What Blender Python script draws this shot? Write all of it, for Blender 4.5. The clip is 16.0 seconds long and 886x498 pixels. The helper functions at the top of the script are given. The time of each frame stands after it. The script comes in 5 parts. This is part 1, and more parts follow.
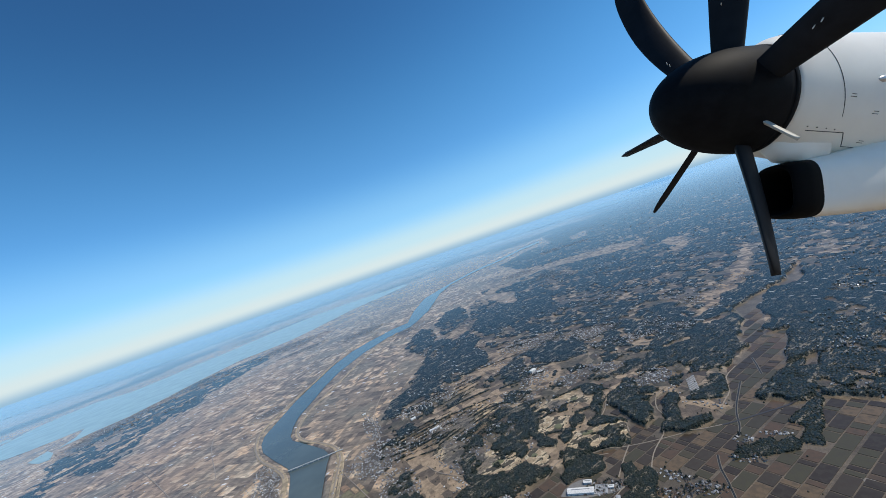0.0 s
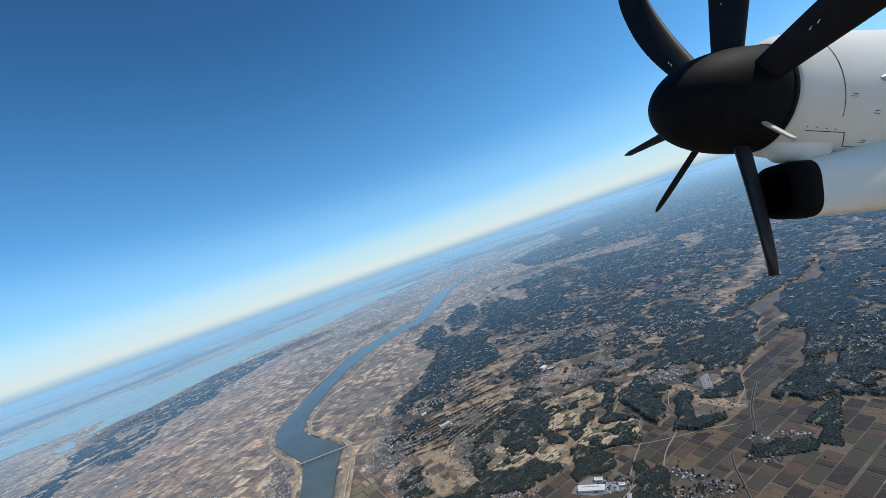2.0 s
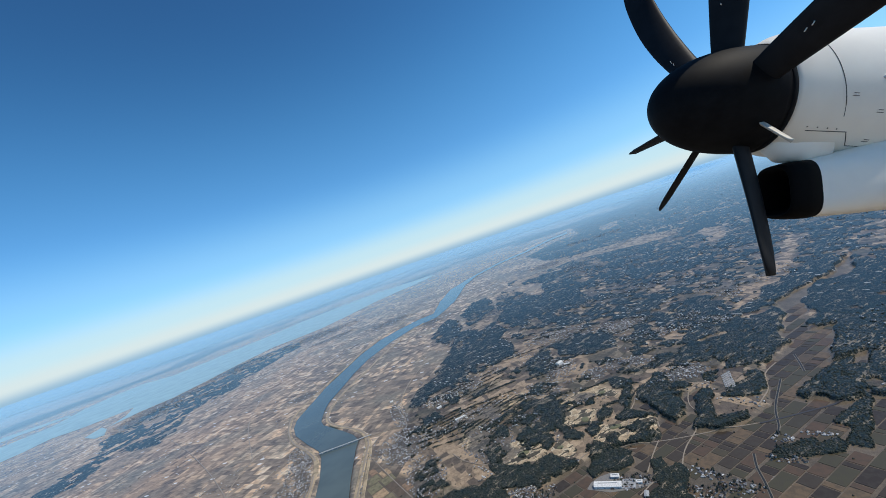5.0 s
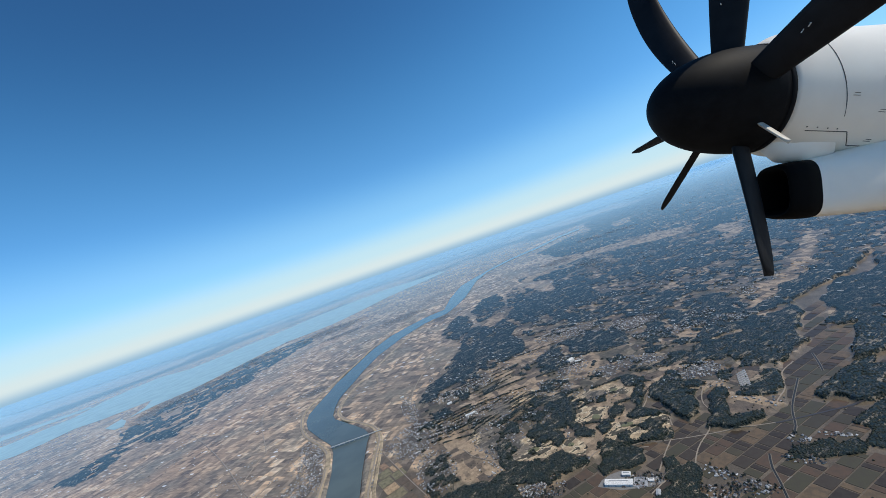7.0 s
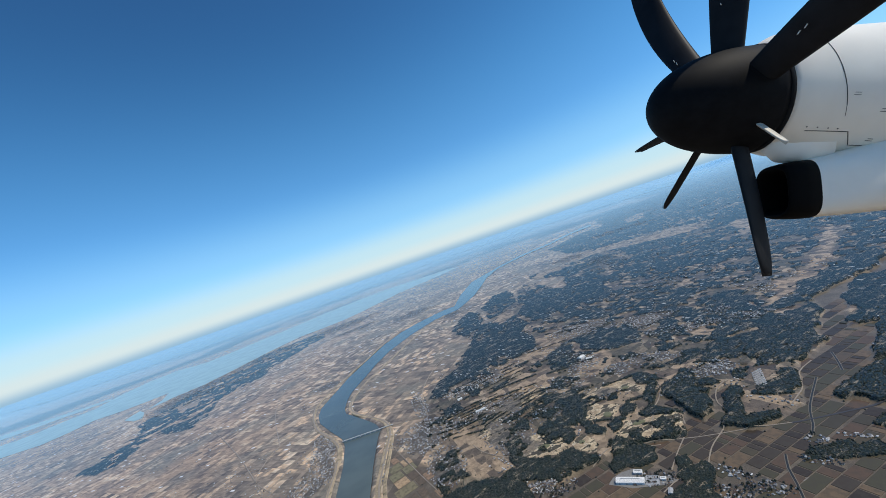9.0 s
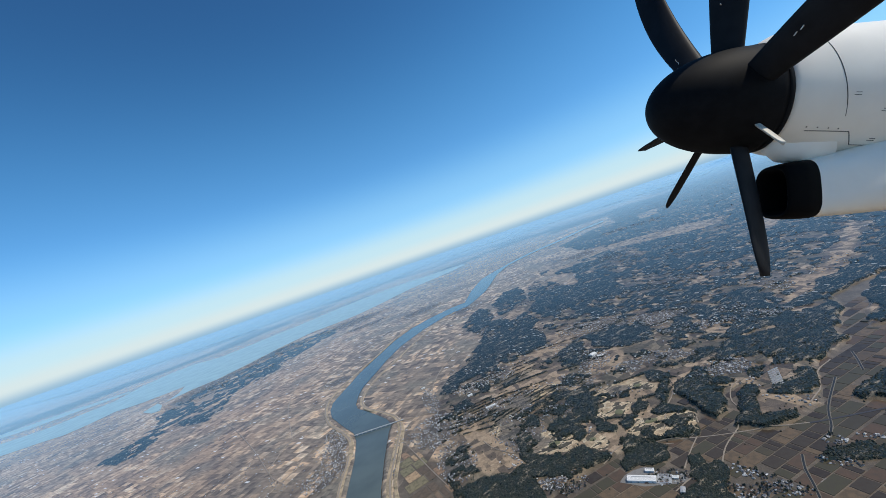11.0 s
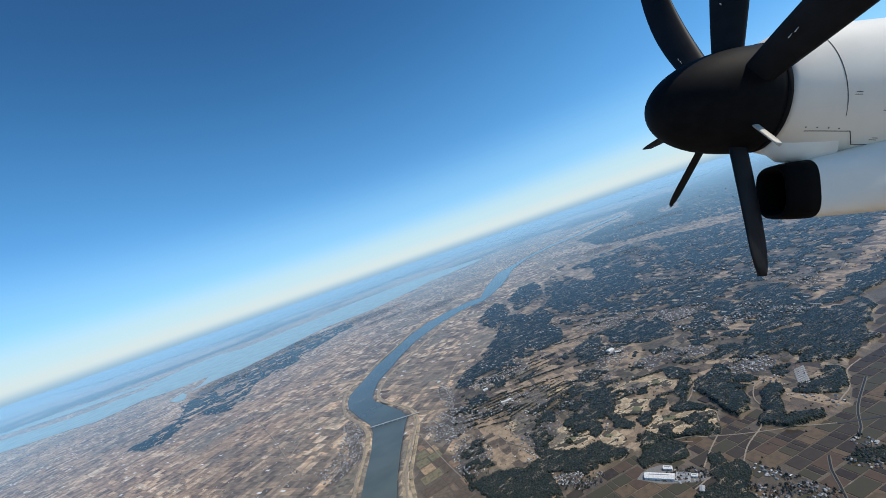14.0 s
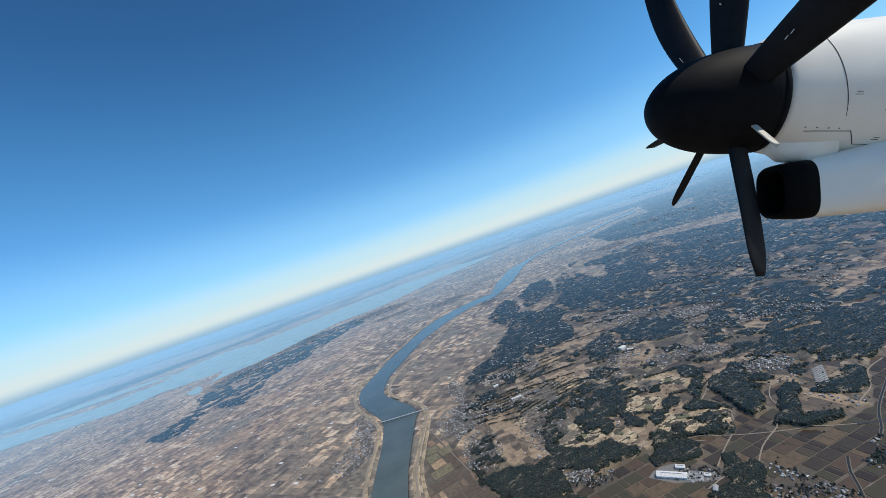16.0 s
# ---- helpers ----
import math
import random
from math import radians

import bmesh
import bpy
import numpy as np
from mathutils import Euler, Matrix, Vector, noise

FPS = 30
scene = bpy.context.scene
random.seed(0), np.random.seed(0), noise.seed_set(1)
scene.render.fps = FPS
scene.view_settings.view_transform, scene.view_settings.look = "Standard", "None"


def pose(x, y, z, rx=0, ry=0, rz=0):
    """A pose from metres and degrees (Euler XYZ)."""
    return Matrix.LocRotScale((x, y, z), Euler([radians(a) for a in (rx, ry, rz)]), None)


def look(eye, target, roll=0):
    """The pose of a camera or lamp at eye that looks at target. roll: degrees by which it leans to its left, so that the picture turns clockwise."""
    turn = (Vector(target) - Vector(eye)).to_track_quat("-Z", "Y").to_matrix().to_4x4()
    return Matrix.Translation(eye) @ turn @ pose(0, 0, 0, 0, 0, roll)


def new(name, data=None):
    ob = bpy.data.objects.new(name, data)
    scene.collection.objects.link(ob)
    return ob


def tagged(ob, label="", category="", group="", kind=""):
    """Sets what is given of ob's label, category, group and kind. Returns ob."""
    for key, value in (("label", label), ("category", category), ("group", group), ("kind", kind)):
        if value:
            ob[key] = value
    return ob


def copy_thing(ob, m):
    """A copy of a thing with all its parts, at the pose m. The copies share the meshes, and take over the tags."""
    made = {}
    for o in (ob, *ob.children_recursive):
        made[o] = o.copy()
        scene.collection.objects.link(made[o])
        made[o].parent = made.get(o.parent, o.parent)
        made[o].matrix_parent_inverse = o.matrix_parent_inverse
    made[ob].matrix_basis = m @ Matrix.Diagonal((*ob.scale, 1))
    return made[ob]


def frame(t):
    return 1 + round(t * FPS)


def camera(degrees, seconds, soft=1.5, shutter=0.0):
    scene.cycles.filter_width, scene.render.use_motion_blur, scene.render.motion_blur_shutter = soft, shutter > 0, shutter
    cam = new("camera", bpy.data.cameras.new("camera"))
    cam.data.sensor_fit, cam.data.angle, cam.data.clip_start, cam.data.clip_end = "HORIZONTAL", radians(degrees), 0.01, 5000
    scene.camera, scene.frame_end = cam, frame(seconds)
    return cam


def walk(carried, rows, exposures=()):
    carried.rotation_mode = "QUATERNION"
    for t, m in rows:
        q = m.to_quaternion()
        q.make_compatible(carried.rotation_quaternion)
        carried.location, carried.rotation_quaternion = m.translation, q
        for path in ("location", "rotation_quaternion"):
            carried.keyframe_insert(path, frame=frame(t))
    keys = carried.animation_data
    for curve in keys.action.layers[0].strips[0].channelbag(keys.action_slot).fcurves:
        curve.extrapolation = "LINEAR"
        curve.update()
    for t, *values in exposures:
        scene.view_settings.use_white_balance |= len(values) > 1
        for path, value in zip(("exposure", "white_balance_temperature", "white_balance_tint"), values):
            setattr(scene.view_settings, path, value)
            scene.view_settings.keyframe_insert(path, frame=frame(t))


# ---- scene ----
from mathutils.geometry import tessellate_polygon

# ---------------------------------------------------------------- camera and its walk
cam = camera(98.0, 16.0, soft=0.8)
EYE = 60.0                                   # the land below is a scale model, about one to thirty
LEVEL = pose(0, 0, 0, 89.78, 0, 0) @ pose(0, 0, 0, 0, 0, -19.04)
PIVOT = Vector((1.93, 0.94, -2.45))          # the propeller, as seen from the seat
SWING = 6.6                                  # degrees of turn to either side of the middle
MIDDLE = Matrix.Translation((0, 0, EYE)) @ LEVEL
ENGINE_AT = MIDDLE @ PIVOT


def seat(t):
    """The eye swings slowly round the propeller, so that this keeps its place in the window while the land drifts by."""
    turn = pose(0, 0, 0, 0, 0, SWING * (t - 8.0) / 8.0) @ LEVEL
    return Matrix.Translation(ENGINE_AT - turn.to_3x3() @ PIVOT) @ turn


walk(cam, [(t * 0.5, seat(t * 0.5)) for t in range(33)])

# ---------------------------------------------------------------- sky, sun, exposure
SUN_AZIMUTH, SUN_HEIGHT = radians(102), radians(53)
world = bpy.data.worlds.new("sky")
scene.world = world
world.use_nodes = True
wn = world.node_tree.nodes
sky = wn.new("ShaderNodeTexSky")
sky.sky_type = "NISHITA"
sky.sun_disc = False
sky.sun_elevation, sky.sun_rotation = SUN_HEIGHT, SUN_AZIMUTH
sky.altitude, sky.air_density, sky.dust_density, sky.ozone_density = 2200, 0.85, 0.1, 3.0
ways = wn.new("ShaderNodeTexCoord")
split = wn.new("ShaderNodeSeparateXYZ")
air = wn.new("ShaderNodeValToRGB")                # cold dry winter air: deep blue high up
air.color_ramp.interpolation = "B_SPLINE"
for at, tint in ((0.0, (0.35, 0.48, 0.53, 1)), (0.12, (0.34, 0.52, 0.58, 1)), (0.36, (0.28, 0.61, 0.67, 1)), (0.60, (0.14, 0.335, 0.455, 1)), (0.78, (0.24, 0.42, 0.49, 1)), (1.0, (0.28, 0.42, 0.49, 1))):
    stop = air.color_ramp.elements[0] if at == 0.0 else air.color_ramp.elements[-1] if at == 1.0 else air.color_ramp.elements.new(at)
    stop.position, stop.color = at, tint
full = wn.new("ShaderNodeMix")
full.data_type, full.blend_type = "RGBA", "MULTIPLY"
full.inputs[0].default_value, full.inputs[7].default_value = 1.0, (2.0, 2.0, 2.0, 1.0)
clean = wn.new("ShaderNodeMix")
clean.data_type, clean.blend_type = "RGBA", "MULTIPLY"
clean.inputs[0].default_value = 1.0
haze = wn.new("ShaderNodeValToRGB")               # cream haze over the horizon, blue haze at its foot; alpha is its thickness
haze.color_ramp.interpolation = "EASE"
for at, tint in ((0.0, (0.30, 0.50, 0.68, 1.0)), (0.245, (0.30, 0.50, 0.68, 1.0)), (0.32, (0.69, 0.81, 0.825, 1.0)), (0.41, (0.58, 0.79, 0.87, 0.9)), (0.62, (0.36, 0.68, 0.93, 0.4)), (1.0, (0.25, 0.6, 0.9, 0.0))):
    stop = haze.color_ramp.elements[0] if at == 0.0 else haze.color_ramp.elements[-1] if at == 1.0 else haze.color_ramp.elements.new(at)
    stop.position, stop.color = at, tint
low = wn.new("ShaderNodeMapRange")
low.inputs[1].default_value, low.inputs[2].default_value = -0.1, 0.25
lift = wn.new("ShaderNodeMix")
lift.data_type, lift.blend_type = "RGBA", "MULTIPLY"
lift.inputs[0].default_value, lift.inputs[7].default_value = 1.0, (6.9, 6.9, 6.9, 1.0)
hazy = wn.new("ShaderNodeMix")
hazy.data_type = "RGBA"
for a, b in ((ways.outputs["Generated"], split.inputs[0]), (split.outputs[2], air.inputs[0]), (split.outputs[2], low.inputs[0]), (low.outputs[0], haze.inputs[0]),
             (sky.outputs[0], clean.inputs[6]), (air.outputs[0], full.inputs[6]), (full.outputs[2], clean.inputs[7]), (haze.outputs[0], lift.inputs[6]), (haze.outputs[1], hazy.inputs[0]),
             (clean.outputs[2], hazy.inputs[6]), (lift.outputs[2], hazy.inputs[7]), (hazy.outputs[2], wn["Background"].inputs[0])):
    world.node_tree.links.new(a, b)
wn["Background"].inputs[1].default_value = 0.122
sun = new("sun", bpy.data.lights.new("sun", "SUN"))
sun.data.energy, sun.data.angle, sun.data.color = 3.1, radians(0.55), (1.0, 0.925, 0.805)
sun_way = Vector((math.sin(SUN_AZIMUTH) * math.cos(SUN_HEIGHT), math.cos(SUN_AZIMUTH) * math.cos(SUN_HEIGHT), math.sin(SUN_HEIGHT)))
sun.matrix_world = look(sun_way * 200, (0, 0, 0))
scene.view_settings.exposure = 0.25

# ---------------------------------------------------------------- materials


# bluish tint and strength of the haze imitated by gloss
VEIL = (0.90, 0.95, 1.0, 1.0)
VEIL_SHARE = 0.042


class Nodes:
    """A short way to write node materials."""

    def __init__(self, name):
        self.mat = bpy.data.materials.new(name)
        self.mat.use_nodes = True
        self.tree = self.mat.node_tree
        self.bsdf = self.tree.nodes["Principled BSDF"]

    def put(self, socket, value):
        if isinstance(value, bpy.types.NodeSocket):
            self.tree.links.new(value, socket)
        elif value is not None:
            if socket.type == "RGBA" and len(value) == 3:
                value = (*value, 1.0)
            socket.default_value = value

    def node(self, kind, **props):
        n = self.tree.nodes.new(kind)
        for key, value in props.items():
            setattr(n, key, value)
        return n

    def math(self, op, a, b=None, c=None):
        n = self.node("ShaderNodeMath", operation=op)
        for s, v in zip(n.inputs, (a, b, c)):
            self.put(s, v)
        return n.outputs[0]

    def vec(self, op, a, b=None):
        n = self.node("ShaderNodeVectorMath", operation=op)
        self.put(n.inputs[0], a)
        self.put(n.inputs[1], b)
        return n.outputs[0]

    def mix(self, f, a, b, blend="MIX"):
        n = self.node("ShaderNodeMix", data_type="RGBA", blend_type=blend)
        self.put(n.inputs[0], f)
        self.put(n.inputs[6], a)
        self.put(n.inputs[7], b)
        return n.outputs[2]

    def ramp(self, f, lo, hi):
        n = self.node("ShaderNodeMapRange", interpolation_type="SMOOTHSTEP")
        self.put(n.inputs[0], f)
        n.inputs[1].default_value, n.inputs[2].default_value = lo, hi
        return n.outputs[0]

    def noise(self, vector, scale, detail=3.0, rough=0.55):
        n = self.node("ShaderNodeTexNoise")
        self.put(n.inputs["Vector"], vector)
        n.inputs["Scale"].default_value, n.inputs["Detail"].default_value, n.inputs["Roughness"].default_value = scale, detail, rough
        return n.outputs["Fac"]

    def cell(self, vector, scale, out="Color", feature="F1"):
        n = self.node("ShaderNodeTexVoronoi", feature=feature)
        self.put(n.inputs["Vector"], vector)
        n.inputs["Scale"].default_value = scale
        return n.outputs[out]

    def place(self):
        return self.node("ShaderNodeNewGeometry").outputs["Position"]

    def own(self):
        return self.node("ShaderNodeTexCoord").outputs["Object"]

    def attr(self, name):
        return self.node("ShaderNodeAttribute", attribute_name=name).outputs["Fac"]

    def bump(self, height, strength, distance):
        n = self.node("ShaderNodeBump")
        n.inputs["Strength"].default_value, n.inputs["Distance"].default_value = strength, distance
        self.put(n.inputs["Height"], height)
        self.put(self.bsdf.inputs["Normal"], n.outputs[0])

    def turned(self, vector, degrees, sx, sy):
        n = self.node("ShaderNodeMapping", vector_type="TEXTURE")
        self.put(n.inputs[0], vector)
        n.inputs["Rotation"].default_value = (0, 0, radians(degrees))
        n.inputs["Scale"].default_value = (sx, sy, 1.0)
        return n.outputs[0]

    def random(self, vector):
        n = self.node("ShaderNodeTexWhiteNoise", noise_dimensions="2D")
        self.put(n.inputs["Vector"], vector)
        return n.outputs["Value"]

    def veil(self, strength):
        """Far haze imitated by a tinted gloss that grows at glancing angles and mirrors the bright horizon."""
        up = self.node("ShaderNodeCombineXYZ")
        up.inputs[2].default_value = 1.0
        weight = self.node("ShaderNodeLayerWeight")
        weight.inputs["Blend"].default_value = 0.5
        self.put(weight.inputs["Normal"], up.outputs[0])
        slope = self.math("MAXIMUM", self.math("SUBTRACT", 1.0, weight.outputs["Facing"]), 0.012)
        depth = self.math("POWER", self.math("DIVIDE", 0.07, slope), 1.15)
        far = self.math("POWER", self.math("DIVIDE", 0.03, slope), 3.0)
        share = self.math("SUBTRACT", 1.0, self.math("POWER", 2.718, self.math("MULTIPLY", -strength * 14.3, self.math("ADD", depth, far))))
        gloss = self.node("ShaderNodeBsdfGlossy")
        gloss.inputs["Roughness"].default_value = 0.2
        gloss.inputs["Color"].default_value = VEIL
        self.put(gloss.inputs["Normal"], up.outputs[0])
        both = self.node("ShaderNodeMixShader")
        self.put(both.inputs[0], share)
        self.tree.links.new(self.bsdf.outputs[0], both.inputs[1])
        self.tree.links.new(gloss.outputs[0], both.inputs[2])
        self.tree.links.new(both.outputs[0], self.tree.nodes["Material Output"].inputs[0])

    def done(self, base=None, rough=None, metal=None, spec=None):
        self.put(self.bsdf.inputs["Base Color"], base)
        self.put(self.bsdf.inputs["Roughness"], rough)
        self.put(self.bsdf.inputs["Metallic"], metal)
        self.put(self.bsdf.inputs["Specular IOR Level"], spec)
        return self.mat


def parcels(m, p, degrees, wide, deep):
    """Random shade of long strips of farmland, and the paths between them."""
    q = m.turned(p, degrees, wide, deep)
    block = m.random(m.vec("FLOOR", q))
    strip = m.random(m.vec("FLOOR", m.vec("MULTIPLY", q, (1.0, 2.0, 0.0))))
    half = m.random(m.vec("FLOOR", m.vec("MULTIPLY", q, (2.0, 1.0, 0.0))))
    shade = m.math("ADD", m.math("MULTIPLY", block, 0.3), m.math("ADD", m.math("MULTIPLY", strip, 0.4), m.math("MULTIPLY", half, 0.3)))
    f = m.node("ShaderNodeSeparateXYZ")
    m.put(f.inputs[0], m.vec("FRACTION", q))
    edge = m.math("MINIMUM", m.math("MULTIPLY", m.math("SUBTRACT", 0.5, m.math("ABSOLUTE", m.math("SUBTRACT", f.outputs[0], 0.5))), wide),
                  m.math("MULTIPLY", m.math("SUBTRACT", 0.5, m.math("ABSOLUTE", m.math("SUBTRACT", f.outputs[1], 0.5))), deep))
    return shade, edge


def land_material():
    m = Nodes("winter_land")
    p = m.place()
    woods, hill, town, turf_at, clear, floor = (m.attr(a) for a in ("woods", "hill", "town", "turf", "clear", "floor"))
    wide = m.noise(p, 0.016, 2)
    mid = m.noise(p, 0.10, 4)
    fine = m.noise(p, 1.1, 4, 0.65)
    grain = m.noise(p, 4.0, 3, 0.7)
    # plain: strips of stubble, bare earth and dry grass
    s1, e1 = parcels(m, p, -22, 4.2, 6.8)
    s2, e2 = parcels(m, p, -31, 5.5, 5.0)
    pick = m.ramp(m.noise(p, 0.013, 1), 0.48, 0.5)
    shade = m.math("ADD", m.math("MULTIPLY", s1, m.math("SUBTRACT", 1.0, pick)), m.math("MULTIPLY", s2, pick))
    shade = m.math("ADD", shade, m.math("MULTIPLY", m.math("SUBTRACT", wide, 0.5), 0.7))
    east = m.node("ShaderNodeSeparateXYZ")
    m.put(east.inputs[0], p)
    sandy = m.math("MULTIPLY", m.ramp(m.math("MULTIPLY", east.outputs[0], -1.0), 90, 150), m.ramp(m.noise(p, 0.02, 2), 0.35, 0.5))     # lighter soil west of the river
    earth = m.mix(m.ramp(shade, 0.15, 0.5), m.mix(sandy, (0.14, 0.112, 0.083), (0.17, 0.125, 0.088)), m.mix(sandy, (0.285, 0.222, 0.158), (0.4, 0.275, 0.172)))
    lively = m.ramp(m.noise(p, 0.022, 3), 0.40, 0.60)
    earth = m.mix(m.math("MULTIPLY", m.ramp(shade, 0.58, 0.61), m.math("ADD", 0.3, m.math("MULTIPLY", lively, 0.7))), earth, (0.68, 0.48, 0.3))
    earth = m.mix(m.math("MULTIPLY", m.ramp(shade, 0.72, 0.74), m.math("ADD", 0.25, m.math("MULTIPLY", lively, 0.75))), earth, (0.68, 0.54, 0.38))
    earth = m.mix(m.math("MULTIPLY", m.ramp(m.noise(p, 0.03, 3), 0.48, 0.62), m.math("SUBTRACT", 0.6, m.math("MULTIPLY", sandy, 0.3))), earth, (0.22, 0.2, 0.15))
    path = m.math("LESS_THAN", e1, 0.09)
    earth = m.mix(m.math("MULTIPLY", path, 0.35), earth, (0.27, 0.235, 0.19))
    earth = m.mix(m.math("MULTIPLY", m.math("LESS_THAN", e2, 0.16), 0.2), earth, (0.085, 0.07, 0.05))
    shed = m.random(m.vec("FLOOR", m.turned(p, -22, 2.3, 0.95)))               # single beds, some under white plastic
    earth = m.mix(m.math("ADD", 0.4, m.math("MULTIPLY", lively, 0.35)), earth, m.mix(shed, (0.55, 0.55, 0.56), (1.42, 1.4, 1.36)), "MULTIPLY")
    earth = m.mix(m.math("GREATER_THAN", shed, 0.994), earth, (0.8, 0.78, 0.74))
    # rolling farmland between the woods
    bent = m.node("ShaderNodeTexNoise")
    m.put(bent.inputs["Vector"], p)
    bent.inputs["Scale"].default_value = 0.09
    shift = m.node("ShaderNodeVectorMath", operation="SCALE")
    m.put(shift.inputs[0], bent.outputs["Color"])
    shift.inputs["Scale"].default_value = 9.0
    patch, brink = parcels(m, m.vec("ADD", p, shift.outputs[0]), 20, 3.4, 5.0)
    rolling = m.mix(m.ramp(patch, 0.3, 0.62), (0.09, 0.068, 0.047), (0.24, 0.175, 0.112))
    rolling = m.mix(m.ramp(patch, 0.63, 0.67), rolling, (0.43, 0.325, 0.215))
    rolling = m.mix(m.math("MULTIPLY", m.ramp(mid, 0.45, 0.6), 0.6), rolling, (0.12, 0.105, 0.064))
    rolling = m.mix(m.math("MULTIPLY", m.math("LESS_THAN", brink, 0.16), m.ramp(fine, 0.4, 0.6)), rolling, (0.045, 0.05, 0.032))
    dry = m.mix(m.ramp(patch, 0.3, 0.6), (0.15, 0.115, 0.08), (0.42, 0.305, 0.19))                # dry grass of the clearings
    rolling = m.mix(m.math("MULTIPLY", clear, 0.85), rolling, dry)
    base = m.mix(hill, earth, rolling)
    grass = m.mix(m.ramp(mid, 0.4, 0.6), (0.155, 0.124, 0.086), (0.11, 0.088, 0.06))
    base = m.mix(m.math("MULTIPLY", floor, 0.85), base, grass)
    # dry winter turf: fairways, greens and bunkers
    swell = m.noise(m.turned(p, 12, 2.2, 1.0), 0.5, 3)
    turf = m.mix(m.ramp(m.noise(p, 0.35, 3), 0.42, 0.58), (0.5, 0.38, 0.235), (0.36, 0.27, 0.165))
    turf = m.mix(m.ramp(swell, 0.47, 0.5), turf, (0.66, 0.53, 0.34))             # mown pale edges round the rough
    turf = m.mix(m.ramp(swell, 0.515, 0.535), turf, (0.095, 0.08, 0.05))
    turf = m.mix(m.ramp(m.noise(p, 0.8, 2), 0.63, 0.66), turf, (0.6, 0.51, 0.36))
    base = m.mix(m.ramp(m.math("ADD", turf_at, m.math("MULTIPLY", m.math("SUBTRACT", m.noise(p, 0.5, 3), 0.5), 0.9)), 0.45, 0.55), base, turf)
    # built-up ground
    yards = m.mix(m.cell(p, 1.4), (0.06, 0.055, 0.045), (0.16, 0.14, 0.115))
    base = m.mix(m.math("MULTIPLY", m.ramp(m.math("ADD", town, m.math("MULTIPLY", m.math("SUBTRACT", fine, 0.5), 1.2)), 0.35, 0.7), 0.75), base, yards)
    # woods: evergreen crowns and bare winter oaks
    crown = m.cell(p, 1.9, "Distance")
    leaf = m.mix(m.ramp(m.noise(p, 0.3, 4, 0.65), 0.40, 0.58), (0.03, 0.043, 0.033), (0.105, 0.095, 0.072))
    # gaps between crowns darkened in the colour, standing in for shade
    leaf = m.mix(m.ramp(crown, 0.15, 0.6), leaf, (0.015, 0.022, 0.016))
    leaf = m.mix(m.ramp(m.noise(m.turned(p, 20, 2.4, 0.9), 0.5, 4, 0.75), 0.56, 0.64), leaf, (0.26, 0.215, 0.15))
    roofs = m.math("GREATER_THAN", m.random(m.vec("FLOOR", m.turned(p, 24, 0.6, 1.7))), 0.978)          # roofs of far hamlets in the woods
    reach = m.node("ShaderNodeVectorMath", operation="LENGTH")
    m.put(reach.inputs[0], p)
    roofs = m.math("MULTIPLY", roofs, m.math("MULTIPLY", m.ramp(reach.outputs["Value"], 150, 190), m.ramp(m.noise(p, 0.04, 2), 0.4, 0.55)))
    leaf = m.mix(roofs, leaf, (0.46, 0.44, 0.41))
    edge = m.math("ADD", woods, m.math("ADD", m.math("MULTIPLY", m.math("SUBTRACT", fine, 0.5), 0.6), m.math("MULTIPLY", m.math("SUBTRACT", grain, 0.5), 0.3)))
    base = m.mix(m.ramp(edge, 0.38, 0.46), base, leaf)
    blotch = m.noise(p, 0.75, 3, 0.7)
    base = m.mix(0.45, base, m.mix(m.ramp(grain, 0.3, 0.75), (0.45, 0.45, 0.45), (1.15, 1.15, 1.15)), "MULTIPLY")
    base = m.mix(m.math("ADD", 0.18, m.math("MULTIPLY", hill, 0.27)), base, m.mix(m.ramp(blotch, 0.36, 0.62), (0.5, 0.5, 0.5), (1.25, 1.25, 1.25)), "MULTIPLY")
    m.bump(m.math("ADD", m.math("MULTIPLY", crown, woods), grain), 0.5, 0.15)
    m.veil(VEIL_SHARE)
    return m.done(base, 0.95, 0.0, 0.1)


def scatter_material(name, colours, veil=False):
    """One colour after another, by chance, for each loose piece of a mesh."""
    m = Nodes(name)
    chance = m.node("ShaderNodeNewGeometry").outputs["Random Per Island"]
    ramp = m.node("ShaderNodeValToRGB")
    ramp.color_ramp.interpolation = "CONSTANT"
    while len(ramp.color_ramp.elements) < len(colours):
        ramp.color_ramp.elements.new(0.5)
    for k, (e, c) in enumerate(zip(ramp.color_ramp.elements, colours)):
        e.position, e.color = k / len(colours), (*c, 1.0)
    m.put(ramp.inputs[0], chance)
    base = m.mix(m.ramp(m.noise(m.place(), 6.0, 3), 0.3, 0.7), ramp.outputs[0], m.mix(0.75, ramp.outputs[0], (0.05, 0.05, 0.05)))
    base = m.mix(0.5, base, ramp.outputs[0])
    if veil:
        m.veil(VEIL_SHARE)
    return m.done(base, 0.85, 0.0, 0.2)


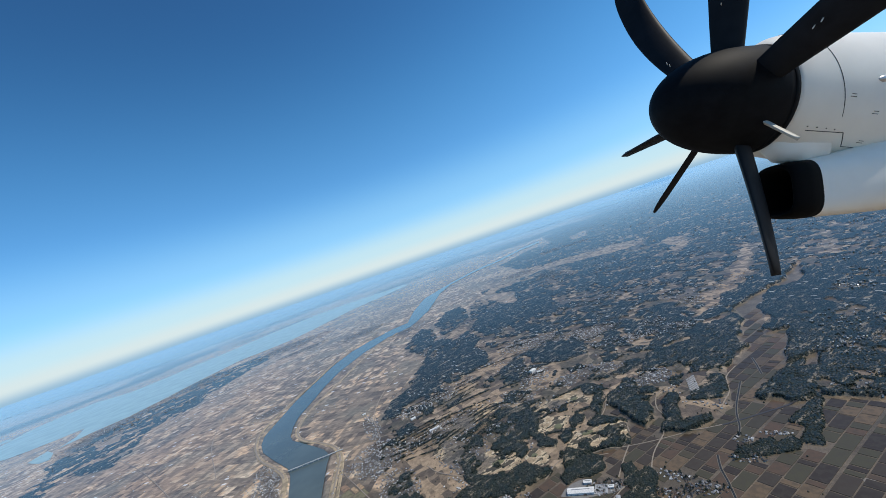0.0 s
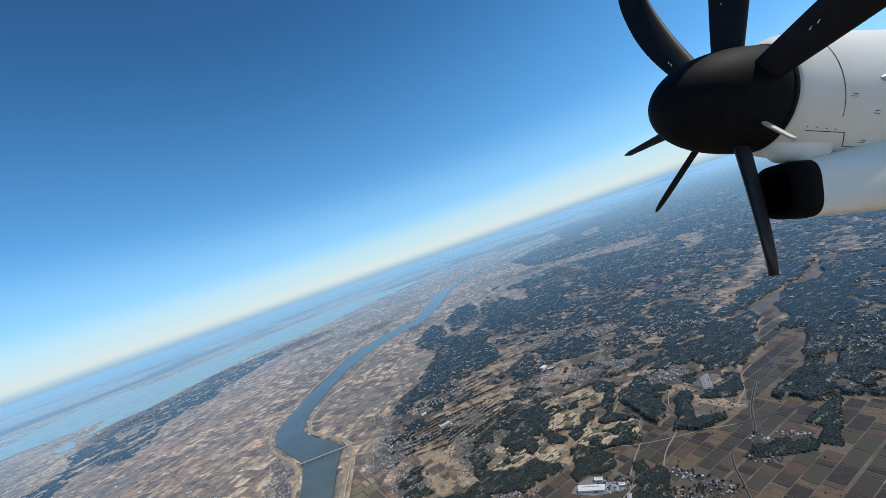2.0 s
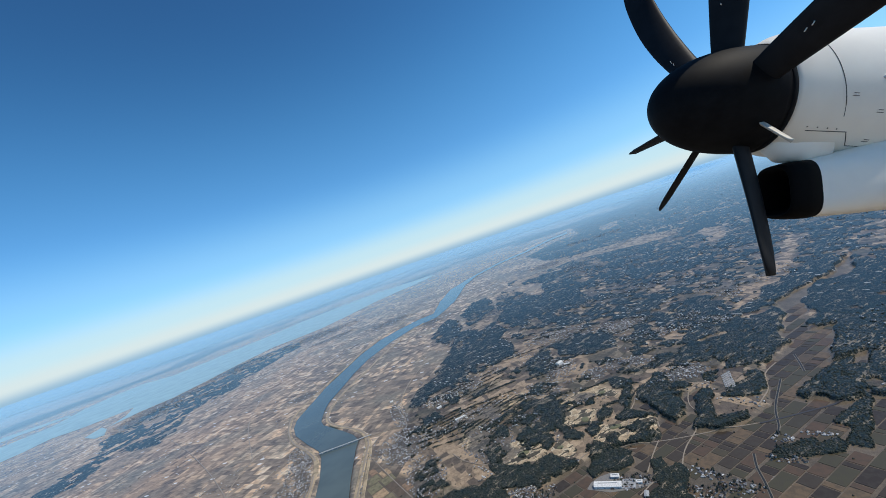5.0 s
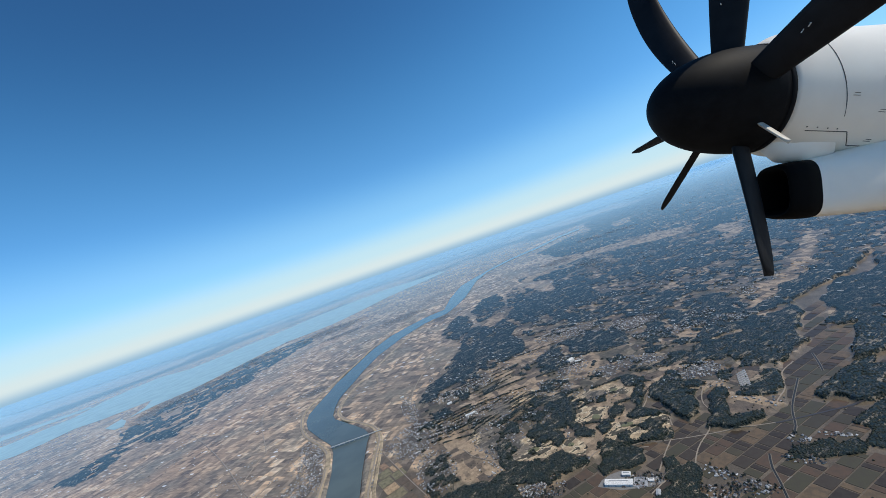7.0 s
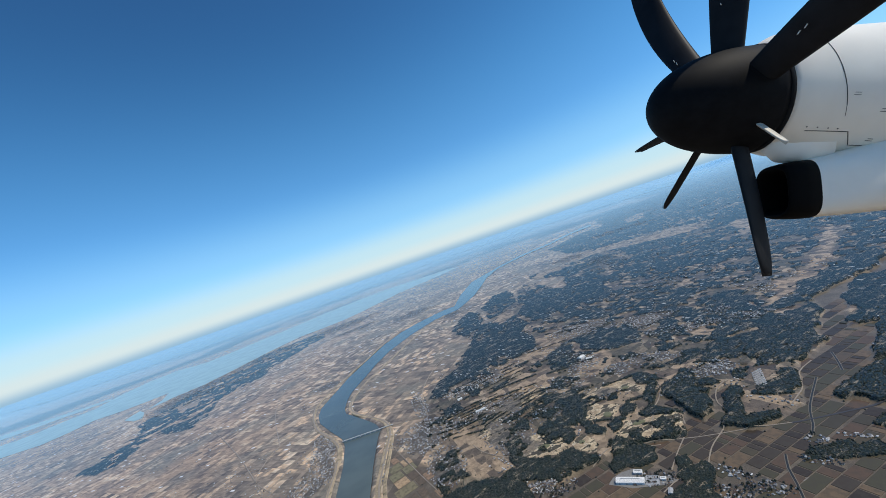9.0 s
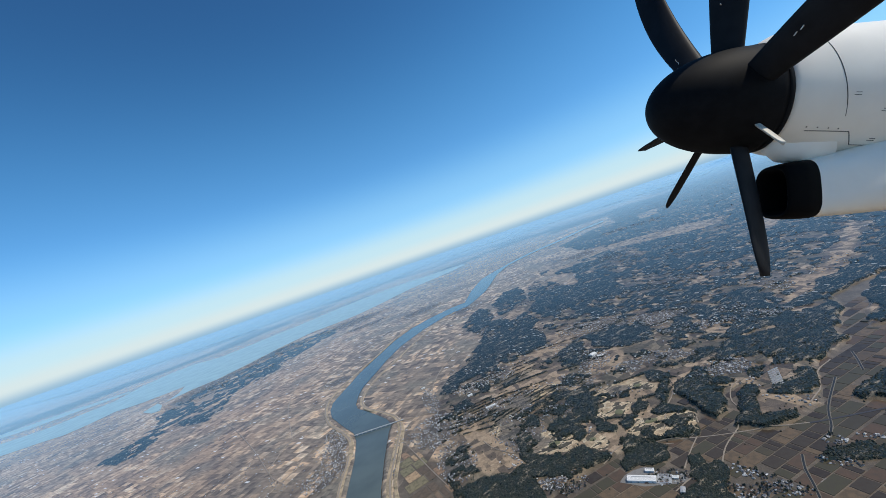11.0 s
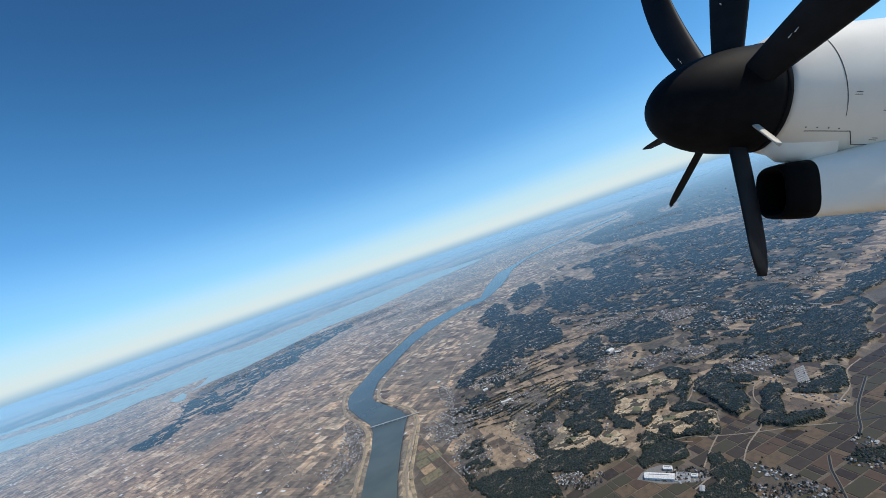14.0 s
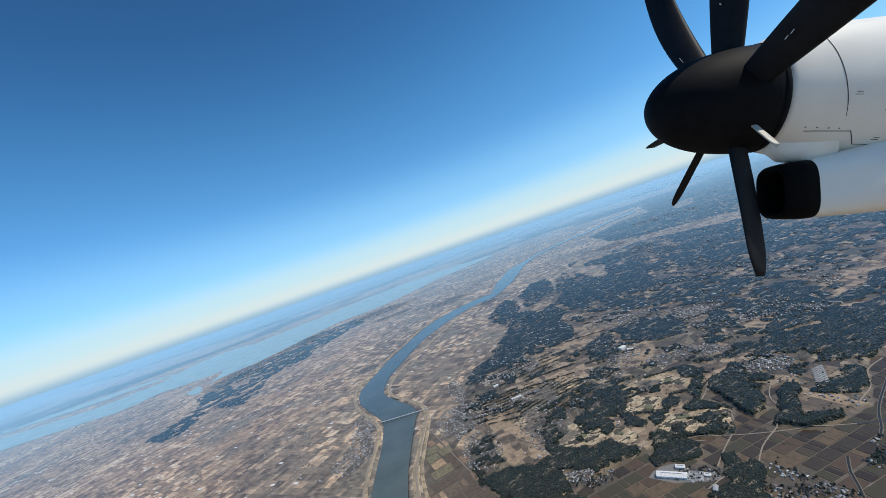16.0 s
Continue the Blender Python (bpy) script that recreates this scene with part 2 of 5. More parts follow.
def field_material(name, k):
    """Ploughed and fallow rice fields, each of its own shade."""
    m = Nodes(name)
    p = m.place()
    chance = m.node("ShaderNodeObjectInfo").outputs["Random"]
    base = m.mix(m.ramp(chance, 0.1, 0.75), (0.058 * k, 0.042 * k, 0.027 * k), (0.115 * k, 0.083 * k, 0.052 * k))
    base = m.mix(m.ramp(chance, 0.28, 0.3), base, (0.095 * k, 0.083 * k, 0.045 * k))
    base = m.mix(m.ramp(chance, 0.55, 0.57), base, (0.14 * k, 0.09 * k, 0.054 * k))
    base = m.mix(m.ramp(chance, 0.68, 0.7), base, (0.078 * k, 0.058 * k, 0.037 * k))
    base = m.mix(m.ramp(chance, 0.86, 0.88), base, (0.2 * k, 0.138 * k, 0.078 * k))
    base = m.mix(m.math("MULTIPLY", m.ramp(m.noise(p, 0.9, 4), 0.4, 0.65), 0.5), base, (0.07, 0.058, 0.038))
    rows = m.node("ShaderNodeTexWave", wave_type="BANDS")
    m.put(rows.inputs[0], m.turned(p, 27, 1.0, 1.0))
    rows.inputs["Scale"].default_value = 1.4
    base = m.mix(m.math("MULTIPLY", rows.outputs["Fac"], 0.18), base, (0.03, 0.025, 0.02))
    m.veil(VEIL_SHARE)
    return m.done(base, 0.95, 0.0, 0.1)


def bank_material():
    """Dry grass of the flood banks, trodden pale in places, with greener and muddy stretches."""
    m = Nodes("dry_grass_bank")
    p = m.place()
    base = m.mix(m.ramp(m.noise(p, 0.16, 3), 0.38, 0.62), (0.44, 0.335, 0.2), (0.27, 0.21, 0.13))
    base = m.mix(m.math("MULTIPLY", m.ramp(m.noise(p, 0.5, 3), 0.52, 0.62), 0.6), base, (0.15, 0.13, 0.075))
    base = m.mix(m.math("MULTIPLY", m.ramp(m.noise(p, 2.5, 3), 0.5, 0.7), 0.5), base, (0.5, 0.41, 0.28))
    m.veil(VEIL_SHARE)
    return m.done(base, 0.95, 0.0, 0.1)


def plain_material(name, colour, rough, metal=0.0, spec=0.5, grain=8.0, depth=0.12, bump=0.0):
    m = Nodes(name)
    p = m.own()
    n = m.math("ADD", m.math("MULTIPLY", m.noise(p, grain, 4, 0.6), 0.6), m.math("MULTIPLY", m.noise(p, grain * 0.15, 2), 0.4))
    dark = tuple(c * (1 - depth) for c in colour)
    light = tuple(min(1.0, c * (1 + depth)) for c in colour)
    base = m.mix(m.ramp(n, 0.3, 0.7), dark, light)
    if bump:
        m.bump(m.noise(p, grain * 3, 3), bump, 0.002)
    return m.done(base, rough, metal, spec)


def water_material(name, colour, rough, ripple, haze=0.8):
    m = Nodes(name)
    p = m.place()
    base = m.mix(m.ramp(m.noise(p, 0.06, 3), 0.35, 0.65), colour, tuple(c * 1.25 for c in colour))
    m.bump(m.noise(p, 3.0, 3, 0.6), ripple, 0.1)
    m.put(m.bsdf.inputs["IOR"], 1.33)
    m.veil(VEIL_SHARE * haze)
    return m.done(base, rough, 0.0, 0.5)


LAND = land_material()
RIVER = water_material("river_water", (0.085, 0.1, 0.085), 0.2, 0.1)
# lake and sea base colours paled and blued to take in far haze
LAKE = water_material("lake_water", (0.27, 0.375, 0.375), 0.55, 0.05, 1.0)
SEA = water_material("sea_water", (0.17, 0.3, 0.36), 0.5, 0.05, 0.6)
WHITE_PAINT = plain_material("white_cowl_paint", (0.8, 0.765, 0.675), 0.42, 0.0, 0.5, 3.0, 0.05)
BLACK_PAINT = plain_material("black_spinner_paint", (0.007, 0.0075, 0.0085), 0.62, 0.0, 0.07, 14.0, 0.3)
RUBBER = plain_material("black_rubber_boot", (0.003, 0.003, 0.003), 0.7, 0.0, 0.06, 20.0, 0.3)
BLADE = plain_material("dark_blade_composite", (0.01, 0.011, 0.013), 0.55, 0.0, 0.14, 10.0, 0.3)
# one blade's sunlit face, its light put into the pale colour
SUNLIT_BLADE = plain_material("sunlit_blade_face", (0.5, 0.47, 0.4), 0.5, 0.0, 0.4, 10.0, 0.1)
SEAM = plain_material("dark_panel_seam", (0.05, 0.05, 0.05), 0.7)
HOUSES = scatter_material("house_walls_and_roofs", [(0.5, 0.49, 0.46), (0.2, 0.205, 0.215), (0.24, 0.235, 0.23), (0.1, 0.1, 0.105), (0.36, 0.35, 0.33), (0.13, 0.125, 0.12), (0.62, 0.61, 0.58), (0.16, 0.16, 0.17), (0.3, 0.295, 0.29), (0.78, 0.77, 0.74)], True)
CROWNS = scatter_material("tree_crowns", [(0.026, 0.038, 0.029), (0.03, 0.041, 0.03), (0.042, 0.045, 0.034), (0.023, 0.034, 0.027), (0.037, 0.045, 0.032)])
FIELD = field_material("rice_field", 0.8)
# the same field colours made paler, for the fields by the river
PALE_FIELD = field_material("pale_rice_field", 2.3)
DRY_GRASS = bank_material()
TRACK = scatter_material("pale_road", [(0.34, 0.275, 0.2)], True)
DITCH_EDGE = scatter_material("dull_grass_edge", [(0.19, 0.155, 0.105)], True)
DARK_ROAD = scatter_material("dark_valley_road", [(0.05, 0.045, 0.042)], True)
DITCH = scatter_material("dark_ditch", [(0.016, 0.017, 0.013)], True)
SHED_WHITE = scatter_material("white_sheet_metal", [(0.85, 0.85, 0.81), (0.8, 0.79, 0.76)])
BARK = scatter_material("grey_bark", [(0.09, 0.075, 0.06)])
ROOF_DARK = scatter_material("dark_roof_tile", [(0.06, 0.063, 0.07)])
ROOF_BROWN = scatter_material("brown_roof_tile", [(0.14, 0.095, 0.07)])
PLASTER = scatter_material("pale_plaster", [(0.5, 0.47, 0.42)])
SHED_GREY = scatter_material("grey_sheet_roof", [(0.42, 0.43, 0.44)])
STEEL = plain_material("bare_steel", (0.5, 0.5, 0.5), 0.35, 1.0)
CONCRETE = plain_material("pale_concrete", (0.42, 0.4, 0.37), 0.85, 0.0, 0.3, 3.0, 0.15)
GREEN = scatter_material("mown_green", [(0.17, 0.165, 0.075)], True)
YARD = scatter_material("paved_yard", [(0.24, 0.225, 0.2)], True)

# ---------------------------------------------------------------- helpers for meshes


def mesh_of(name, verts, faces, material, smooth=False):
    me = bpy.data.meshes.new(name)
    me.from_pydata(verts, [], faces)
    me.materials.append(material)
    if smooth:
        me.shade_smooth()
    return me


def part(name, bm, material, parent=None, label="", smooth=True):
    me = bpy.data.meshes.new(name)
    bmesh.ops.recalc_face_normals(bm, faces=bm.faces)
    bm.to_mesh(me)
    bm.free()
    me.materials.append(material)
    if smooth:
        me.shade_smooth()
    ob = new(name, me)
    ob.parent = parent
    if label:
        tagged(ob, label)
    return ob


def hashed(ix, iy, seed):
    h = (ix * 374761393 + iy * 668265263 + seed * 974711) & 0xFFFFFFFF
    h = ((h ^ (h >> 13)) * 1274126177) & 0xFFFFFFFF
    return ((h ^ (h >> 16)) & 0xFFFF) / 65535.0


def value_noise(x, y, seed=0):
    ix, iy = np.floor(x).astype(np.int64), np.floor(y).astype(np.int64)
    fx, fy = x - ix, y - iy
    fx, fy = fx * fx * (3 - 2 * fx), fy * fy * (3 - 2 * fy)
    a = hashed(ix, iy, seed) * (1 - fx) + hashed(ix + 1, iy, seed) * fx
    b = hashed(ix, iy + 1, seed) * (1 - fx) + hashed(ix + 1, iy + 1, seed) * fx
    return a * (1 - fy) + b * fy


def fbm(x, y, size, octaves=4, seed=0):
    total, amount, weight = 0.0, 1.0, 0.0
    for k in range(octaves):
        total = total + amount * value_noise(x / size + 13.7 * k, y / size - 7.1 * k, seed + k)
        weight += amount
        amount *= 0.55
        size *= 0.5
    return total / weight


def inside(x, y, poly):
    """Signed distance to a closed outline, positive within."""
    best, odd = np.full(x.shape, 1e9), np.zeros(x.shape, bool)
    for (x0, y0), (x1, y1) in zip(poly, poly[1:] + poly[:1]):
        dx, dy = x1 - x0, y1 - y0
        t = np.clip(((x - x0) * dx + (y - y0) * dy) / (dx * dx + dy * dy + 1e-9), 0, 1)
        best = np.minimum(best, np.hypot(x - x0 - t * dx, y - y0 - t * dy))
        cross = ((y0 > y) != (y1 > y)) & (x < (x1 - x0) * (y - y0) / (y1 - y0 + 1e-12) + x0)
        odd ^= cross
    return np.where(odd, best, -best)


def patches(x, y, polys, soft):
    """Share of a set of outlines at each place: 0.5 on their rims, soft metres from 0 to 1."""
    out = np.zeros(x.shape)
    for poly in polys:
        px, py = [p[0] for p in poly], [p[1] for p in poly]
        m = (x > min(px) - 6) & (x < max(px) + 6) & (y > min(py) - 6) & (y < max(py) + 6)
        if m.any():
            out[m] = np.maximum(out[m], np.clip(0.5 + inside(x[m], y[m], poly) / (soft[m] if isinstance(soft, np.ndarray) else soft), 0, 1))
    return out


def ovals(x, y, rows):
    """Highest value of soft ovals: 1 in the middle, 0.5 on the rim."""
    out = np.zeros(x.shape)
    for cx, cy, rx, ry, turn in rows:
        c, s = math.cos(radians(turn)), math.sin(radians(turn))
        u, v = ((x - cx) * c - (y - cy) * s) / rx, ((x - cx) * s + (y - cy) * c) / ry
        out = np.maximum(out, 1.0 - 0.5 * np.hypot(u, v))
    return out


def strokes(x, y, rows):
    """Highest value of soft straight strokes: 1 along the middle, 0.5 at the half width."""
    out = np.zeros(x.shape)
    for x0, y0, x1, y1, half in rows:
        dx, dy = x1 - x0, y1 - y0
        t = np.clip(((x - x0) * dx + (y - y0) * dy) / (dx * dx + dy * dy), 0, 1)
        out = np.maximum(out, 1.0 - 0.5 * np.hypot(x - x0 - t * dx, y - y0 - t * dy) / half)
    return out


# ---------------------------------------------------------------- the plan of the land
RIVER_LEFT = [(-44, 60), (-52, 90), (-56.2, 115), (-58.9, 132), (-62.6, 147), (-66.1, 155.1), (-74.5, 166.4), (-84.8, 181.5), (-89.7, 192.8), (-92.1, 204), (-91.4, 215.4), (-90.1, 231.3), (-89.1, 247), (-86.3, 267), (-83.9, 284.2), (-77.9, 311.7), (-65.4, 346.4), (-50.9, 366), (-28.6, 386.2), (-13.5, 391), (-4.4, 458.2), (14.9, 547.9), (30.1, 575.8), (67.5, 639.3), (125.7, 715.1), (187.6, 758.6), (265.9, 851.1), (325.2, 884.6)]
RIVER_RIGHT = [(-30, 60), (-40, 90), (-44.1, 109), (-45.2, 116.7), (-46.4, 124.8), (-47.4, 134), (-48.6, 144.6), (-48.7, 151.4), (-52.3, 158.7), (-57.5, 165.5), (-65, 174.8), (-71.9, 182.8), (-74.6, 189.3), (-76.7, 201.3), (-77.5, 213.5), (-76.5, 222.9), (-74.1, 240), (-72.2, 258.4), (-66.6, 286.5), (-52.2, 321), (-33.3, 350.1), (-11.2, 362.4), (-1.7, 384.4), (11.3, 422.5), (22.3, 471.1), (36.9, 538.9), (63.8, 612.2), (118.8, 681.2), (177.2, 720.7), (249.9, 803.7), (305.2, 833.4)]
LAKE_NEAR = [(-1100, 400), (-520.6, 411), (-483.1, 406.1), (-471.7, 425.1), (-468.4, 455.3), (-431.9, 454), (-403.7, 462.5), (-388.1, 474), (-363.7, 432), (-353, 397.5), (-339.6, 425), (-317.5, 441.2), (-305.8, 479.1), (-292.1, 540.8), (-267.3, 603.4), (-233.3, 613.7), (-200.8, 633.4), (-173.1, 685.6), (-124.5, 804.1), (-52.8, 892), (4.8, 976.5)]
LAKE_FAR = [(-9.7, 1033.7), (-58.2, 1042.5), (-161.1, 1087.2), (-254.7, 1053), (-304.9, 999.5), (-350.3, 951.3), (-395.3, 852), (-438.8, 808.3), (-470.1, 755.4), (-505.5, 720.9), (-592.5, 762.2), (-622.6, 727), (-621, 663), (-587.8, 576.8), (-611, 556.4), (-625, 530.8), (-652.7, 519.7), (-1200, 560)]
FAR_LAKE_NEAR = [(-1300, 600), (-739.1, 590.7), (-696, 601.3), (-651.3, 612.4), (-604.9, 623.8)]
FAR_LAKE_FAR = [(-1300, 640), (-827.2, 663.2), (-768.8, 666.2), (-699.3, 659), (-631.3, 652)]
COAST = [(-779.2, 1345.3), (-680.4, 1401.7), (-529.2, 1468), (-375.7, 1597.6), (-255.5, 1818.9), (-126.5, 2056.3), (35.1, 2131.8), (187.6, 2007.5), (339.2, 1984), (465.2, 1876), (554.6, 1708.8), (680.1, 1691.7), (772.5, 1612.5), (826.4, 1487.4), (902, 1425.9)]
HILLS = [(2, 45), (-22.7, 98.3), (-23.8, 107.9), (-26.4, 118.1), (-28.2, 125.8), (-30.6, 141.2), (-30.3, 161), (-24.8, 175.4), (-18.7, 193), (-12.6, 210.7), (-4.2, 237.5), (-13.7, 266.3), (-17.6, 290.4), (-4.6, 326.3), (6.3, 316.9), (7.4, 270.9), (12.2, 269), (10.2, 332.2), (24.7, 370.5), (40.2, 373.8), (36.3, 301.2), (53.2, 375.1), (66.6, 358.4), (71.4, 293.8)]
HILLS += [(90.5, 346.2), (72.8, 383.9), (70.5, 414), (95.1, 421.8), (123.3, 408.8), (161.5, 423.8), (144.2, 489.6), (152.6, 631.2), (234.2, 723.6), (289, 720.5), (358.7, 944.1), (500.5, 1059.4), (672, 1184), (1018.2, 1531.8), (1132, 1494.4), (2600, 2600), (1600, 400), (400, -60), (60, 5)]
NORTH_WOODS = [(-264.5, 236.7), (-276.5, 273), (-276.2, 296.3), (-306.3, 336), (-304.6, 356.2), (-311, 386.9), (-300.4, 415.8), (-288, 449.2), (-291.6, 508.4), (-282.2, 537.8), (-216.7, 565.5), (-190.7, 501.7), (-211.2, 404.6), (-208, 351.3), (-222.9, 339.7), (-226.4, 320.5), (-207.1, 283.5), (-205.1, 256.3), (-243.8, 269.3), (-232.2, 239.6), (-233.7, 220)]
VALLEY = [(-0.3, 83.7), (9.1, 88.4), (11, 89.9), (17.4, 91.7), (22.3, 91.5), (25.3, 93.2), (33.9, 90.7), (37.7, 91.1), (42.6, 98.2), (39.4, 105.3), (41.6, 109.3), (45.2, 106.7), (43.8, 98.3), (44.5, 92.7), (47.7, 94.4), (52.7, 102), (56.4, 103.6), (59.1, 102.9), (55.1, 100), (50.6, 92.2), (45.9, 88.8), (50.1, 84.8), (56.4, 84.4), (63.7, 87.7), (68.7, 92.7), (74.5, 99.5), (78.1, 104.4), (86.2, 106), (93.5, 109.8), (94.6, 114.6), (109, 126.9), (115.8, 137.9), (132.8, 143.7), (146.6, 146), (172.8, 158.6)]
VALLEY += [(153.8, 141.7), (131.6, 131.2), (116.1, 126.3), (102.4, 112), (108.7, 109.9), (95.1, 100.7), (88, 93.6), (97.7, 93.1), (90.5, 87.4), (85.7, 91.6), (75.1, 90), (71.1, 86.5), (72.6, 84), (74.1, 82.7), (74, 80.4), (80.2, 79.4), (92, 60), (60, 40), (22, 58)]
WOODS = []                                   # closed woods
WOODS.append([(55.2, 100.7), (60.2, 103.6), (60.8, 99.8), (52.9, 90.5), (55.8, 87.4), (61.2, 88.2), (56.6, 84.9), (50.4, 85.1), (45.9, 88.8), (50.6, 92.2), (51.2, 94.9)])
WOODS.append([(46.2, 112.6), (54.8, 119.3), (57.1, 115.9), (52.7, 106.9), (51.8, 101.6), (47.4, 94.6), (44.5, 93.3), (44.1, 98.7), (45.4, 105.8), (43.3, 109.1)])
WOODS.append([(62.3, 97.6), (67.4, 99.9), (74.3, 99.7), (69, 93.2), (64.7, 93.3), (61.8, 94.3)])
WOODS.append([(71.2, 87), (75.3, 90.5), (80, 91.5), (86.6, 92.4), (92.8, 92.9), (90.4, 91), (78.4, 87.6), (73.1, 84.5), (71.1, 85.2)])
WOODS.append([(76.4, 85.3), (81.4, 87.8), (87.4, 88.5), (76.8, 79.8), (74.3, 80.7), (74.1, 82.7)])
WOODS.append([(67.3, 75.9), (75.6, 78.8), (80.2, 79.4), (64.5, 67), (62.9, 70), (67, 72.5)])
WOODS.append([(50.8, 74.2), (53.8, 75.7), (56.6, 75), (60, 74.4), (59.7, 72), (63.3, 72.2), (62.7, 70.1), (60.4, 68.4), (57.6, 70.1), (52.8, 71.8), (50.5, 73)])
WOODS.append([(32.1, 83.5), (33.9, 83.1), (32.9, 79.8), (36.2, 80), (35, 76.7), (32, 72.9), (32.1, 69.6), (23.7, 73.7), (29.8, 76.3), (29.2, 78.9)])
WOODS.append([(22.4, 92.4), (26.8, 93.3), (29.8, 89.6), (28.5, 85.6), (24.9, 84.4), (21.9, 86.5), (18.7, 85.3), (19.5, 88.6)])
WOODS.append([(-3.5, 105.4), (0.8, 101.1), (11.3, 95), (17.9, 92.9), (18.7, 91.4), (15.7, 91), (11.4, 90.2), (8.7, 91.3), (7.4, 94.3), (1.1, 95.4), (-3.2, 100.8)])
WOODS.append([(-6.1, 97), (-2.7, 98.8), (1.9, 95.5), (4.4, 91.3), (0.3, 91.8), (-3.6, 93.9)])
WOODS.append([(-18.1, 97.6), (-13.5, 99.1), (-7.5, 97.8), (-0.5, 91.3), (0.3, 83.4), (-18.3, 92.3)])
WOODS.append([(18.4, 104), (22.5, 106.1), (24.2, 102), (22.1, 99.4), (18.4, 101.9)])
WOODS.append([(24.8, 103.8), (28.7, 103.4), (27.8, 99.3), (25, 99)])
WOODS.append([(30.9, 108.8), (34.8, 111.6), (35.5, 107.5), (32.9, 104.8), (29.9, 105.3)])
WOODS.append([(33.4, 103.3), (37.9, 105.6), (42.8, 100.4), (42.4, 98), (38.3, 100.7), (35.6, 99.7)])
WOODS.append([(35, 92.9), (39, 92.5), (37.4, 89.6), (34.2, 90.7)])
WOODS.append([(22.2, 94.4), (25.3, 96.5), (28, 92.9), (24.4, 93), (21.8, 92)])
WOODS.append([(18.5, 116.3), (23.2, 116.7), (22.9, 109.3), (19.5, 109.2), (17, 111.7)])
WOODS.append([(39.6, 111.8), (46.2, 117.3), (46.2, 112.6), (41.8, 109.5)])
WOODS.append([(11.3, 107.2), (16, 107.3), (15.8, 103.3), (13.3, 100.8), (12.3, 105)])
WOODS.append([(-28.3, 173.7), (-25, 182.9), (-15.6, 194.4), (-12.2, 205), (-5.8, 230), (3.1, 229.2), (20.6, 227.7), (27.7, 196.1), (23.6, 181.8), (13.5, 180.4), (4.5, 186.7), (-1.6, 184.2), (-0.7, 167.4), (-8.1, 173.1), (-18.9, 170.2), (-25.5, 169.3)])
WOODS.append([(-12.6, 158.3), (-7.8, 160.4), (-5.4, 154), (-9.2, 151.4)])
WOODS.append([(22.6, 157.4), (27.1, 168.4), (34.1, 174.8), (40, 177.5), (33.5, 158.6), (27.5, 153.6)])
WOODS.append([(29.3, 264.3), (41.1, 290.7), (65.7, 314.4), (81, 288.6), (97.7, 275.3), (78.7, 231.1), (59.6, 238.4), (34.5, 226.7)])
WOODS.append([(39.6, 179), (55.2, 176.3), (62.3, 163.5), (59.3, 148.3), (48.3, 149.5), (38.6, 161.1)])
WOODS.append([(8.3, 242.8), (27.2, 263.9), (29.3, 226.9), (21.4, 213.7)])
WOODS.append([(-12.9, 297.5), (-1.7, 332), (5.5, 307.9), (0.8, 271.8), (-7.7, 262.8)])
WOODS.append([(11.5, 329.6), (23.9, 364.2), (37.9, 370.7), (42.7, 349.2), (31.9, 317), (21.3, 318.4)])
WOODS.append([(89.2, 154.7), (109.9, 174.4), (115.5, 169.5), (102, 149.8), (89.5, 137.2), (81.6, 135.2), (82.4, 143.6)])
WOODS.append([(94, 140.1), (102.8, 141.4), (99.5, 135.9), (89.6, 132.2)])
WOODS.append([(104.2, 141.2), (112.3, 144.6), (116.7, 143.3), (112.2, 137.7), (106.3, 136.9), (102.8, 137.7)])
WOODS.append([(121.9, 148.8), (129.4, 155.3), (139.2, 155.4), (127.5, 143.9), (120.6, 141.6)])
WOODS.append([(94.2, 124.9), (107, 133.1), (111.5, 132.5), (101.9, 121.5), (93.5, 113.9), (93.6, 110.2), (79.3, 104.2), (74.5, 104.3), (69, 107.4), (78.5, 116.6)])
WOODS.append([(119.6, 131.7), (131.7, 140.7), (141.8, 143.8), (147, 137.4), (129.8, 120), (111.5, 113.8), (115.3, 122)])
WOODS.append([(107.1, 108.5), (115.7, 110.8), (103, 97.3), (94.5, 94.4), (95.3, 100.5)])
WOODS.append([(73.5, 119.5), (81.8, 122.8), (85.9, 120.9), (78, 114), (71.6, 112.6)])
WOODS.append([(54.6, 125.2), (64, 130.7), (76, 130.4), (73, 120), (63.7, 121.4), (56.4, 120.4)])
OPENINGS = []                                   # dry grass and fields between the woods
OPENINGS.append([(28.1, 200.4), (36.6, 192.3), (43.7, 185.9), (37.4, 180.9), (31.3, 174.4), (26.4, 165.8), (23.2, 174.7), (28.3, 178.1), (25.4, 189)])
OPENINGS.append([(11.5, 177.2), (20.4, 179.9), (25.8, 179.2), (25.5, 172), (15.5, 170.3), (10.5, 169.1)])
OPENINGS.append([(2.3, 174.4), (11.1, 175), (11.6, 161.2), (8.1, 158.3), (3.7, 161.8), (-4.8, 157.7), (-1.9, 168.6)])
OPENINGS.append([(71.9, 368.5), (81.5, 318.2), (72.1, 291.7), (70.3, 331.2)])
OPENINGS.append([(142.3, 484.1), (170.9, 445.6), (201.6, 425), (237.7, 399.1), (252.9, 377.3), (225.7, 343.5), (200.6, 359), (169.6, 386.6), (148.2, 423.4), (128.9, 444.3)])
OPENINGS.append([(236, 332.7), (245, 312.8), (208.4, 268.6), (196.4, 270.4), (217.7, 308.9)])
